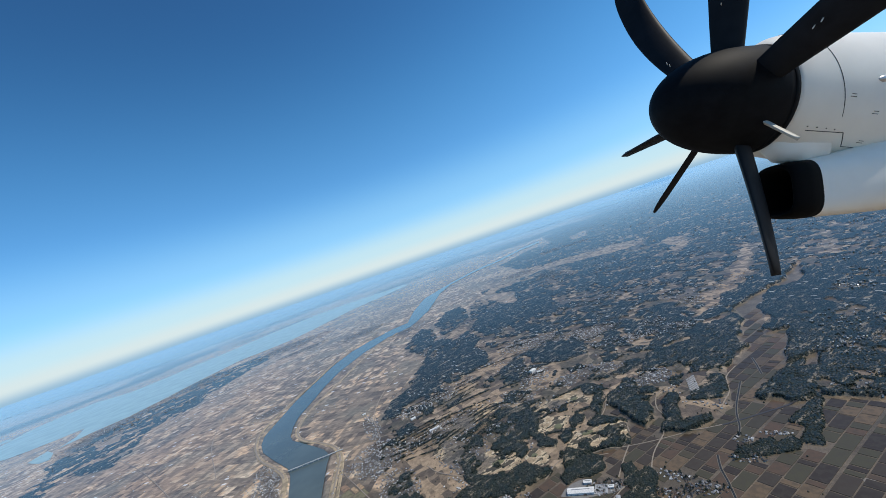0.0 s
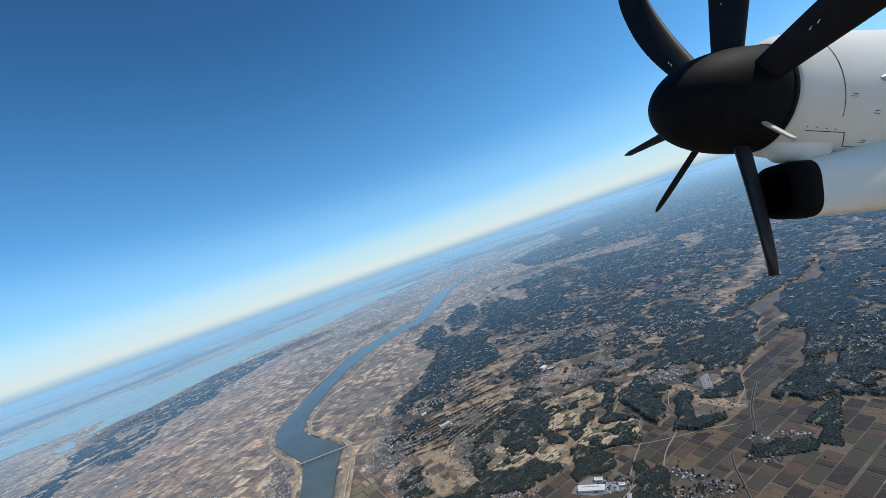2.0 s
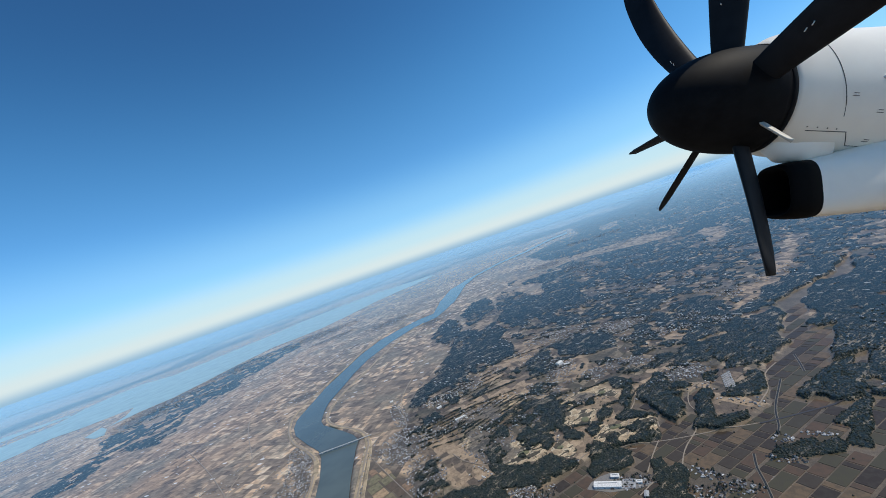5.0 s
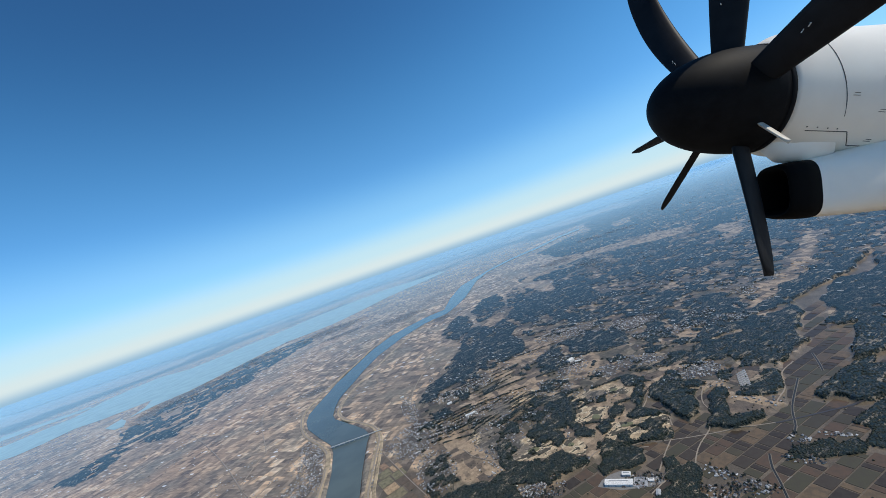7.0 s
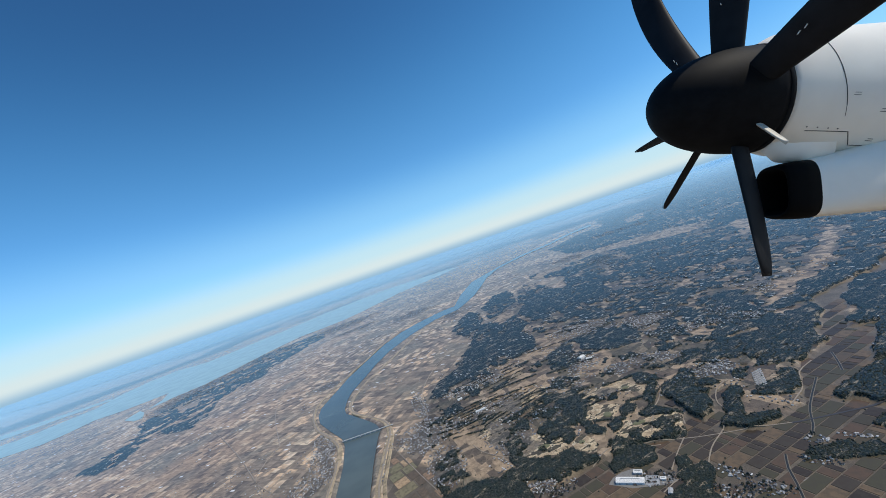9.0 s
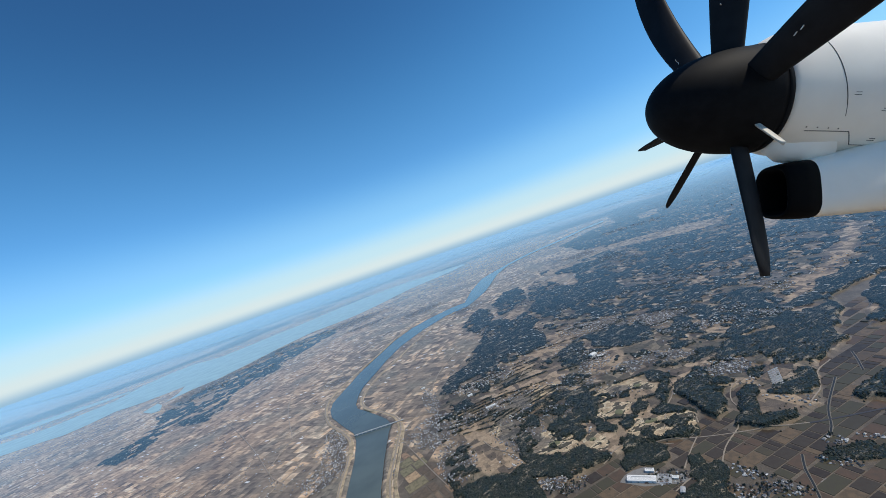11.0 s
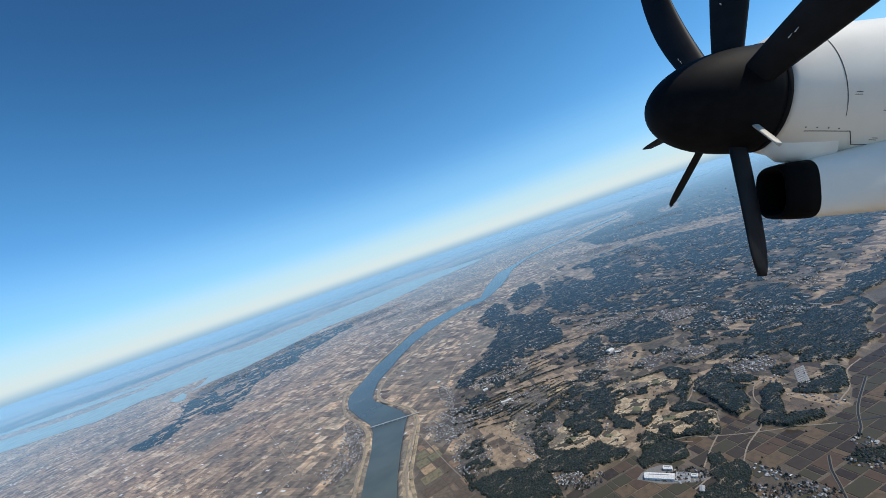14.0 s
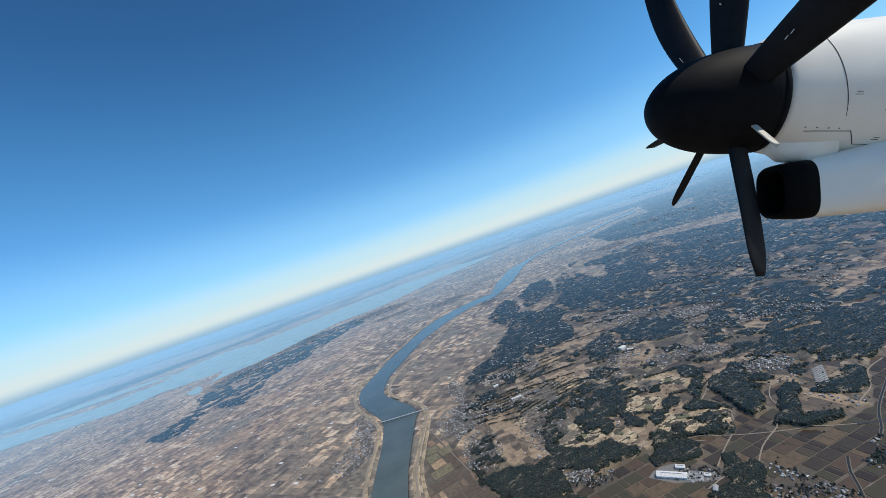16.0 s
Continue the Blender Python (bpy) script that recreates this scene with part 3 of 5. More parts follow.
OPENINGS.append([(31.1, 145.7), (35.4, 152.5), (45.4, 153.7), (44.3, 142.8), (36.8, 132.6), (30.4, 138.8)])
OPENINGS.append([(43.1, 189.2), (52.4, 190.6), (60.5, 188.7), (59.1, 182.8), (49.3, 182.6), (42.2, 183.3)])
OPENINGS.append([(103.6, 153.8), (102.8, 145.3), (107.4, 145.4), (115.6, 151.4), (119, 161.4), (127.7, 166.7), (133.1, 163.1), (144, 167.7), (164.3, 184.1), (186.1, 201.1), (212.4, 222.3), (190.6, 200.3), (164.6, 178.8), (142.8, 158.7), (134.6, 154.4), (130.4, 157), (119.8, 147.4), (113.5, 146.6), (104, 141.6), (100.4, 143.7)])
OPENINGS.append([(76.8, 152.3), (83.6, 143.7), (88.4, 144.2), (81.3, 137.5), (75.9, 134.6), (73.4, 145.3)])
OPENINGS.append([(309.6, 693.3), (358, 724.1), (367.2, 710.1), (309.8, 622.6), (279.7, 610.6)])
OPENINGS.append([(11, 265.2), (21.3, 279), (31.9, 277.9), (26.3, 259.1), (16.5, 247.1)])
OPENINGS.append([(66.6, 174.5), (78.6, 174.1), (77.4, 165.3), (65.4, 164.4)])
OPENINGS.append([(51.7, 88.4), (58, 96.4), (61.2, 93.7), (66.6, 91), (63.5, 88.5), (57.5, 87.1)])
OPENINGS.append([(42.7, 112.6), (51.4, 118.4), (59.8, 122.6), (66.6, 124.3), (65.7, 121.6), (57.5, 119.2), (50.1, 114.7), (43.3, 110.7)])
OPENINGS.append([(75.6, 408.3), (95.1, 421.8), (116.3, 406.7), (108.9, 384.9), (89.1, 388.7), (72, 380.5)])
OPENINGS.append([(-17.7, 114.4), (-12, 119.1), (-4, 110.7), (-1.8, 99.6), (-6, 97.4), (-13.3, 100.9), (-17.1, 106.8)])
OPENINGS.append([(59.1, 105.4), (63.5, 106.7), (61.2, 101.8), (58.6, 101.6)])
OPENINGS.append([(-24.2, 123.3), (-23.9, 134.4), (-19.2, 139.8), (-6.7, 135.1), (-1.7, 149.1), (4.6, 152.4), (8.6, 154.5), (22.7, 153.6), (23.4, 145.6), (16.5, 133.6), (2.8, 123.9), (-6.2, 113.7), (-17.6, 117.5)])
PARKLAND = [(15.6, 107.6), (22.2, 117.5), (30.4, 125.6), (39.1, 125.4), (43.8, 115.6), (39.6, 105.1), (42.6, 98.2), (38.1, 91.4), (34, 90.8), (25.3, 93.2), (18.9, 92), (11.4, 95.2), (-1.2, 102.6), (-1.2, 112.1), (4.3, 113.5), (12.9, 107.1)]     # rough and groves between the fairways
TURF = []                                   # fairways of the golf course and tan terraces
TURF.append([(-0.6, 108), (3.9, 111.4), (9.5, 109.7), (12.3, 105), (12.9, 98.8), (10.1, 98.1), (6.6, 99.1), (2.3, 100.6), (-1.1, 103.6)])
TURF.append([(14, 100.9), (17.4, 103.5), (19, 99.4), (18.3, 93.9), (16.3, 94.3), (13.9, 97.9)])
TURF.append([(24.9, 97.6), (28.8, 101), (29, 103.2), (33.4, 100.3), (36.7, 100.6), (42.1, 99.2), (40.5, 95), (38.4, 92.3), (35.1, 94), (33.9, 92), (30.5, 92.3), (25.9, 94.5)])
TURF.append([(23.9, 121.2), (30, 124.5), (35.9, 124.7), (39, 124.4), (40.7, 118.9), (42.9, 115.6), (40.5, 112.8), (35.7, 118.2), (30.5, 118.9), (26.7, 117.7)])
TURF.append([(25.2, 117.2), (28.1, 113.3), (32.6, 111.7), (30, 107.6), (26.7, 106.2), (23.5, 106.4), (21, 109.6)])
TURF.append([(-10.8, 120), (-7.5, 127.2), (-2.8, 132.3), (1.8, 135.7), (10.9, 138.4), (17.9, 138.8), (14.2, 133), (5.8, 129.3), (0.4, 126.9), (-4, 123.9), (-6.5, 121.9), (-9.1, 118.2)])
TURF.append([(-8.6, 116.2), (-7.2, 121.2), (-2.3, 122), (-0.1, 116.4), (-2.5, 112.6), (-6.5, 111.9)])
HEDGES = [(-27.4, 137.7, -17.2, 135.7, 0.5), (-26.2, 134.3, -11.1, 131.4, 0.5), (-24.4, 130.8, -7.2, 129.5, 0.5), (-22.3, 127.1, -7.6, 126.1, 0.5), (-18.4, 124.2, -8.0, 122.5, 0.5), (-6.2, 129.6, 11.6, 136.7, 0.6), (-3.0, 131.5, 10.3, 135.7, 0.6), (10.3, 135.7, 25.2, 136.1, 0.6), (-0.7, 122.4, 15.3, 131.1, 0.6), (0.2, 117.0, 16.1, 126.6, 0.6), (-7.1, 141.7, 14.2, 143.2, 0.6), (-2.9, 148.9, 16.3, 151.8, 0.7), (-16.3, 166.6, -0.6, 168.1, 0.7)]
MORE_HEDGES = [(19.7, 114.6, 29.8, 117.3, 0.7), (34.2, 111.3, 40.6, 110.5, 0.6), (32.4, 98.5, 38.5, 95.8, 0.6), (30.5, 118.9, 37.3, 117.7, 0.7), (22.8, 106.9, 27.1, 105.2, 0.6), (11.7, 178.7, 37.0, 179.4, 0.8), (20.2, 148.7, 38.7, 148.9, 0.8), (16.2, 161.7, 35.0, 165.3, 0.8), (32.9, 124.4, 44.7, 124.9, 0.8), (22.0, 126.5, 30.0, 127.0, 0.7)]
DALES = [(201.7, 209.6, 159.1, 177.7, 4), (159.1, 177.7, 143.2, 164.3, 4), (143.2, 164.3, 125.2, 160.2, 4), (125.2, 160.2, 116.3, 156.9, 4), (161.4, 150.2, 139.9, 141.0, 2.6), (139.9, 141.0, 126.3, 137.9, 2.6), (126.3, 137.9, 113.7, 131.6, 2.6), (114.4, 161.9, 107.0, 146.2, 1.6), (107.0, 146.2, 117.2, 143.8, 1.6), (92.2, 137.8, 100.1, 134.7, 1.5), (100.1, 134.7, 109.3, 134.5, 1.5), (80.5, 160.1, 78.0, 150.5, 1.6), (78.0, 150.5, 87.2, 148.6, 1.6), (87.2, 148.6, 96.1, 148.2, 1.6), (96.1, 148.2, 95.8, 137.0, 1.6), (104.1, 202.5, 122.5, 201.8, 2.2), (60.9, 132.3, 73.3, 129.4, 1.3), (73.3, 129.4, 86.3, 128.2, 1.3), (81.4, 334.0, 64.5, 349.7, 3.5), (64.5, 349.7, 46.5, 370.1, 3.5)]
MORE_DALES = [(29.3, 192.8, 35.0, 177.7, 3), (35.0, 177.7, 26.3, 171.1, 3), (45.1, 195.2, 61.2, 190.3, 1.8), (61.2, 190.3, 73.0, 184.4, 1.8), (23.7, 244.4, 44.4, 236.8, 2), (44.4, 236.8, 61.9, 245.1, 2), (90.2, 329.2, 120.1, 327.4, 3), (100.3, 245.8, 109.1, 234.1, 2.4), (67.7, 221.5, 77.0, 211.9, 2.2), (7.4, 270.9, 31.0, 284.7, 2.6), (31.0, 284.7, 44.1, 284.1, 2.6), (141.9, 330.4, 153.0, 404.0, 6), (153.0, 404.0, 141.2, 440.2, 6), (194.1, 331.7, 228.8, 316.9, 5)]
NEW_TOWNS = [(-33, 162, 2.9, 14.5, -11), (12, 119, 3.9, 2.8, 6), (3, 88, 2.9, 1.9, 2), (53, 133, 9.4, 4.2, 22), (93, 155, 4.1, 5.5, 31), (118, 161, 3.8, 4.7, 36), (69, 167, 5.4, 5.9, 23), (130, 365, 9.6, 20.8, 20)]
TERRACES = [((-3.6, 117.1), 28, 25, 9, 2.1), ((-20, 128), 10, 22, 7, 2.3), ((-8, 150), 20, 26, 5, 3.4)]    # first corner, lie in degrees, length, number, spacing
for (tx, ty), lie, length, number, gap in TERRACES:
    for k in range(number):
        ox, oy = tx - gap * k * math.sin(radians(lie)), ty + gap * k * math.cos(radians(lie))
        HEDGES.append((ox, oy, ox + length * math.cos(radians(lie)), oy + length * math.sin(radians(lie)), 0.42))
MIDDLE_HILLS = [(-30, 149), (-23, 174), (-14, 207), (-1, 241), (35, 203), (71, 141), (45, 101), (35, 90), (26, 74), (2, 83), (-13, 90), (-23, 112), (-28, 128)]
TOWNS = [(-33, 162, 2.9, 14.5, -11), (12, 119, 3.9, 2.8, 6), (3, 88, 2.9, 1.9, 2), (53, 133, 9.4, 4.2, 22), (93, 155, 4.1, 5.5, 31), (118, 161, 3.8, 4.7, 36), (69, 167, 5.4, 5.9, 23), (130, 365, 9.6, 20.8, 20)]
TERRACES = [((-3.6, 117.1), 28, 25, 9, 2.1), ((-20, 128), 10, 22, 7, 2.3), ((-8, 150), 20, 26, 5, 3.4)]    # first corner, lie in degrees, length, number, spacing
for (tx, ty), lie, length, number, gap in TERRACES:
    for k in range(number):
        ox, oy = tx - gap * k * math.sin(radians(lie)), ty + gap * k * math.cos(radians(lie))
        HEDGES.append((ox, oy, ox + length * math.cos(radians(lie)), oy + length * math.sin(radians(lie)), 0.42))
MIDDLE_HILLS = [(-30, 149), (-23, 174), (-14, 207), (-1, 241), (35, 203), (71, 141), (45, 101), (35, 90), (26, 74), (2, 83), (-13, 90), (-23, 112), (-28, 128)]
TOWNS = [(-29, 134, 7.9, 11.0, -12), (-21, 111, 5.2, 9.9, -11), (-73, 153, 4.0, 12.0, -27), (-68, 136, 4.2, 13.0, -24), (-70, 124, 4.5, 6.0, -31), (6, 87, 3.9, 2.5, 4), (25, 80, 4.7, 1.9, 17), (36, 71, 8.3, 1.3, 27), (56.5, 76.6, 1.6, 1.2, 37), (52, 71.5, 3.2, 0.8, 40), (62, 74.5, 2.6, 0.7, 40), (39.3, 72.5, 6.2, 1.3, 66)]
TOWNS += [(34.5, 68.5, 4.0, 1.5, 30), (62, 113, 5.7, 4.8, 28), (35, 149, 5.7, 7.4, 13), (41, 133, 3.9, 4.3, 17), (72, 150, 8.8, 4.0, 26), (72, 172, 12.6, 5.2, 23), (126, 340, 20.0, 28.7, 20), (46, 188, 13.8, 5.9, 14), (-9, 161, 11.9, 4.9, -3), (14, 135, 4.0, 2.6, 6)]
FAR_TOWNS = [(16, 114, 6.7, 1.8, 8), (88, 144, 12.7, 4.5, 31), (-101, 243, 10.7, 8.9, -23), (-63, 434, 25.5, 22.0, -8), (-306, 424, 37.5, 30.8, -36),
             (-303, 377, 27.7, 33.8, -39), (-279, 500, 44.1, 39.8, -29), (-178, 552, 48.7, 37.2, -18), (-17, 349, 12.3, 14.2, -3), (114, 218, 25.5, 7.5, 28),
             (126, 173, 15.2, 6.9, 36), (94, 219, 19.2, 7.2, 23), (130, 449, 19.7, 24.3, 16),
             (-250, 390, 30, 10, -30), (-140, 470, 30, 16, -16), (240, 560, 40, 20, 25), (330, 501, 6, 12, 33)]
PADDY = [(-42.5, 131), (-39.4, 130), (-27.5, 115), (-19.6, 102), (-14.8, 90), (-22, 75), (-36, 96), (-40, 112)]
POND = [(68.3, 111.8), (69.6, 110), (66.3, 105.5), (62.6, 102.8), (62.0, 105.9)]
RIVER_EDGE = RIVER_LEFT + RIVER_RIGHT[::-1]
LAKE_EDGE = LAKE_NEAR + LAKE_FAR
SEA_EDGE = [(-1500, 1320)] + COAST + [(1500, 1700), (2600, 2600), (2400, 4800), (-2400, 4800), (-3600, 2400)]


def cover(x, y):
    """What grows or stands at a place: height of the land, and the shares of woods, hill, town, turf, valley floor."""
    far = np.hypot(x, y)
    wx, wy = x + 9 * (fbm(x, y, 30, 3, 5) - 0.5), y + 9 * (fbm(x, y, 30, 3, 9) - 0.5)
    bend = np.clip(far * 0.022, 1.2, 9.0)
    ux, uy = x + bend * (fbm(x, y, 7, 3, 15) - 0.5), y + bend * (fbm(x, y, 7, 3, 19) - 0.5)
    hill_in = inside(ux, uy, HILLS)
    hill = np.clip(0.5 + hill_in / 5.0, 0, 1)
    valley = np.clip(0.5 + inside(ux, uy, VALLEY) / 1.2, 0, 1)
    soft = np.clip(far * 0.009, 0.7, 6.0)
    block = patches(ux, uy, WOODS, soft)
    clear = patches(ux, uy, OPENINGS, soft)
    park = patches(ux, uy, [PARKLAND], soft)
    turf = patches(ux, uy, TURF, soft)
    n = 0.22 * fbm(wx, wy, 30, 3, 21) + 0.30 * fbm(wx, wy, 10, 3, 33) + 0.48 * fbm(x, y, 4.0, 3, 35)
    dale = np.clip(1.6 - np.abs(fbm(ux, uy, 20, 3, 25) - 0.5) * 32, 0, 1)      # branching little valleys between the wooded ridges
    dale = np.maximum(0.06 * dale, 0.22 * np.clip(strokes(ux, uy, DALES + MORE_DALES) * 2 - 0.5, 0, 1))
    middle = np.clip(0.5 + inside(wx, wy, MIDDLE_HILLS) / 4.0, 0, 1)
    wild = np.clip(0.5 + (n - 0.452 - dale - 0.06 * middle + 0.035 * np.clip((x - 45) / 30, 0, 1) * np.clip((far - 130) / 30, 0, 1)) * 16.0, 0, 1) * hill
    wild = wild * (1 - valley) * (1 - clear * np.clip((0.70 - n) * 12, 0, 1)) * (1 - park * np.clip((0.605 - n) * 12, 0, 1))
    wild = wild * (1 - turf * np.clip((0.68 - n) * 12, 0, 1))
    rows = strokes(x, y, HEDGES + MORE_HEDGES) - 0.35 * np.clip(fbm(x, y, 3.0, 2, 37) - 0.45, 0, 1) * 3
    woods = np.maximum(np.maximum(wild, np.clip(0.5 + (rows - 0.5) * 3, 0, 1)), np.clip(block + ((n - 0.45) * 3.0 - 1.5 * dale * (far > 130)) * (block > 0), 0, 1) * (1 - 0.9 * turf) * (1 - 0.6 * clear))
    woods = np.maximum(woods, np.clip((far - 850) / 300, 0, 1) * np.clip(0.5 + (fbm(x, y, 160, 4, 55) - 0.5) * 9, 0, 1) * 0.62)
    town = np.maximum(ovals(wx, wy, TOWNS), ovals(wx, wy, FAR_TOWNS + NEW_TOWNS))
    town = np.clip((town - 0.38) * 2.4, 0, 1)
    scatter = np.clip((fbm(x, y, 15, 3, 77) - 0.6) * 8, 0, 1) * (1 - block)
    town = np.maximum(town, 0.75 * scatter * (0.25 + hill * 0.75) * (1 - valley))
    woods = woods * (1 - np.clip((town - 0.35) * 2.2, 0, 1) * np.clip((0.54 - n) * 14, 0, 1) * (1 - 0.8 * block))
    north = np.clip(0.5 + inside(wx, wy, NORTH_WOODS) / 14.0, 0, 1) * np.clip(0.5 + (0.35 * fbm(x, y, 26, 4, 41) + 0.65 * fbm(x, y, 6, 4, 43) - 0.468) * 14, 0, 1)
    woods = np.maximum(woods, north)
    stream = inside(x, y, RIVER_EDGE)
    wet = np.maximum(stream, inside(x, y, LAKE_EDGE))
    woods = np.where(wet > -2.5, 0, woods)
    town = np.where(wet > -2.5, 0, town)
    height = np.clip(hill_in / 25, 0, 1) * (0.3 + 1.1 * fbm(x, y, 26, 3, 61)) * (1 - 0.85 * valley)
    bank = np.clip(1 - np.abs(stream + 1.3) / 0.8, 0, 1)
    height = height + 0.22 * bank - 0.9 * np.clip((stream + 0.4) / 1.2, 0, 1) - 0.15 * np.clip(wet + 0.5, 0, 1)
    sea = inside(x, y, SEA_EDGE)
    woods, height = np.where(sea > -4, 0, woods), np.where(sea > 0, -0.6, height)
    height = height - 0.55 * np.clip(0.5 + inside(x, y, POND) / 0.8, 0, 1)
    return height, woods, hill * (1 - valley), town, turf, np.maximum(clear, 0.7 * park), np.maximum(valley, np.clip(0.5 + inside(x, y, PADDY) / 1.5, 0, 1))


def crowns(x, y):
    return 0.18 + 0.14 * value_noise(x / 0.55, y / 0.55, 90) + 0.24 * value_noise(x / 1.8, y / 1.8, 91)


def build_ground():
    turn = np.concatenate([np.arange(-64, 64.01, 0.15), np.arange(67, 294, 3.0)])
    dip = np.concatenate([np.geomspace(0.70, 4.0, 110), np.arange(4.1, 10, 0.1), np.arange(10, 34, 0.08), np.arange(34.1, 44, 0.12), np.arange(45, 88, 3.0), [89.0, 89.9, 89.999]])
    reach = EYE / np.tan(np.radians(dip))
    a, r = np.meshgrid(np.radians(turn), reach)
    x, y = r * np.sin(a), r * np.cos(a)
    z, woods, hill, town, turf, clear, floor = cover(x, y)
    z = z + np.where(woods > 0.5, crowns(x, y), 0) * np.clip((woods - 0.5) * 3, 0, 1)
    z = z * np.clip((4000 - r) / 2000, 0, 1)
    z = z + 20 * np.exp(-((r - 3000) / 450) ** 2 - ((np.degrees(a) - 37) / 4.5) ** 2) * (0.6 + 0.8 * fbm(x, y, 260, 3, 97))     # far hazy hills
    rows, cols = x.shape
    i = np.arange(rows - 1)[:, None] * cols
    j = np.arange(cols)[None, :]
    k = (j + 1) % cols
    faces = np.stack([i + j, i + k, i + cols + k, i + cols + j], -1).reshape(-1, 4)
    verts = np.stack([x, y, z], -1).reshape(-1, 3)
    me = bpy.data.meshes.new("ground")
    me.vertices.add(len(verts))
    me.vertices.foreach_set("co", verts.astype(np.float32).ravel())
    me.loops.add(faces.size)
    me.loops.foreach_set("vertex_index", faces.astype(np.int32).ravel())
    me.polygons.add(len(faces))
    me.polygons.foreach_set("loop_start", np.arange(0, faces.size, 4, dtype=np.int32))
    for name, data in (("woods", woods), ("hill", hill), ("town", town), ("turf", turf), ("clear", clear), ("floor", floor)):
        layer = me.attributes.new(name, "FLOAT", "POINT")
        layer.data.foreach_set("value", np.clip(data, 0, 1).astype(np.float32).ravel())
    me.update(calc_edges=True)
    me.shade_smooth()
    me.materials.append(LAND)
    return tagged(new("ground", me), "brown winter farmland with dark wooded hills", "ground", kind="structure")


ground = build_ground()


def water_sheet(name, left, right, z, material, label):
    """A level sheet between two banks."""
    edge = [Vector((x, y, z)) for x, y in left + right[::-1]]
    faces = [tri if (edge[tri[1]] - edge[tri[0]]).cross(edge[tri[2]] - edge[tri[0]]).z > 0 else tri[::-1] for tri in tessellate_polygon([edge])]
    ob = new(name, mesh_of(name, [v[:] for v in edge], faces, material))
    return tagged(ob, label, "water", kind="structure")


water_sheet("river_water", RIVER_LEFT, RIVER_RIGHT, -0.12, RIVER, "wide calm blue-grey river winding across the plain")
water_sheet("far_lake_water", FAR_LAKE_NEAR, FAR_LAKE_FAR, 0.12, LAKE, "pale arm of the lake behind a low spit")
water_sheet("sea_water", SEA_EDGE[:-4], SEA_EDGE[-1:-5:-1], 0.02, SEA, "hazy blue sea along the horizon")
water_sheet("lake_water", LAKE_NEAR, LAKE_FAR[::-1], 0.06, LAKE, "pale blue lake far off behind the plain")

# ---------------------------------------------------------------- roads, banks, ditches


def smooth_line(points, step):
    """A soft curve through the points, cut into even steps."""
    pts = [np.array(p, float) for p in points]
    pts = [2 * pts[0] - pts[1]] + pts + [2 * pts[-1] - pts[-2]]
    out = []
    for a, b, c, d in zip(pts, pts[1:], pts[2:], pts[3:]):
        n = max(2, int(np.hypot(*(c - b)) / step))
        for k in range(n):
            t = k / n
            out.append(0.5 * (2 * b + (c - a) * t + (2 * a - 5 * b + 4 * c - d) * t * t + (3 * b - 3 * c + d - a) * t ** 3))
    out.append(pts[-2])
    return np.array(out)


def ribbon(name, points, width, rise, thick, material, label, kind="structure", category="road"):
    """A strip with thickness that follows the lie of the land."""
    line = smooth_line(points, 1.5)
    along = np.gradient(line, axis=0)
    along /= np.hypot(along[:, 0], along[:, 1])[:, None]
    across = np.stack([-along[:, 1], along[:, 0]], 1) * width / 2
    base = cover(line[:, 0], line[:, 1])[0]
    verts, faces = [], []
    for (x, y), (ax, ay), z in zip(line, across, base):
        top = max(z, 0.0) + rise
        verts += [(x + ax * 1.3, y + ay * 1.3, top - thick), (x + ax, y + ay, top), (x - ax, y - ay, top), (x - ax * 1.3, y - ay * 1.3, top - thick)]
    for k in range(len(line) - 1):
        i = 4 * k
        faces += [(i + j, i + j + 1, i + j + 5, i + j + 4) for j in range(3)]
    ob = new(name, mesh_of(name, verts, faces, material))
    return tagged(ob, label, category, kind=kind)


LEVEE_WEST = [(-46, 70), (-54, 95), (-58.8, 116), (-60.8, 131), (-64.6, 147), (-72.5, 160), (-82.5, 173), (-91.6, 192), (-96.5, 212), (-94, 235), (-89, 259), (-83, 288), (-76, 327), (-64, 361), (-46, 402)]
LEVEE_EAST = [(-26, 60), (-36, 88), (-41.5, 108), (-42.6, 120), (-43.4, 134), (-44.2, 146), (-48, 157), (-56, 167), (-66, 178), (-71.8, 190), (-73.4, 205), (-72, 220), (-67.4, 238), (-60.4, 263), (-52, 294), (-40, 327), (-24, 356)]
for name, line, side in (("levee_west", LEVEE_WEST, -1), ("levee_east", LEVEE_EAST, 1)):
    ribbon(name, line, 1.6, 0.16, 0.2, DRY_GRASS, "dry grass flood bank along the river", category="levee")
    ribbon("road_" + name, [(x + side * 0.35, y) for x, y in line], 0.45, 0.24, 0.05, TRACK, "pale road on the flood bank")
ribbon("levee_inner", [(-22, 60), (-33, 88), (-39.3, 107), (-40.6, 119), (-41.4, 131), (-42.6, 143), (-46, 155)], 0.9, 0.12, 0.12, DRY_GRASS, "dry grass inner bank", category="levee")
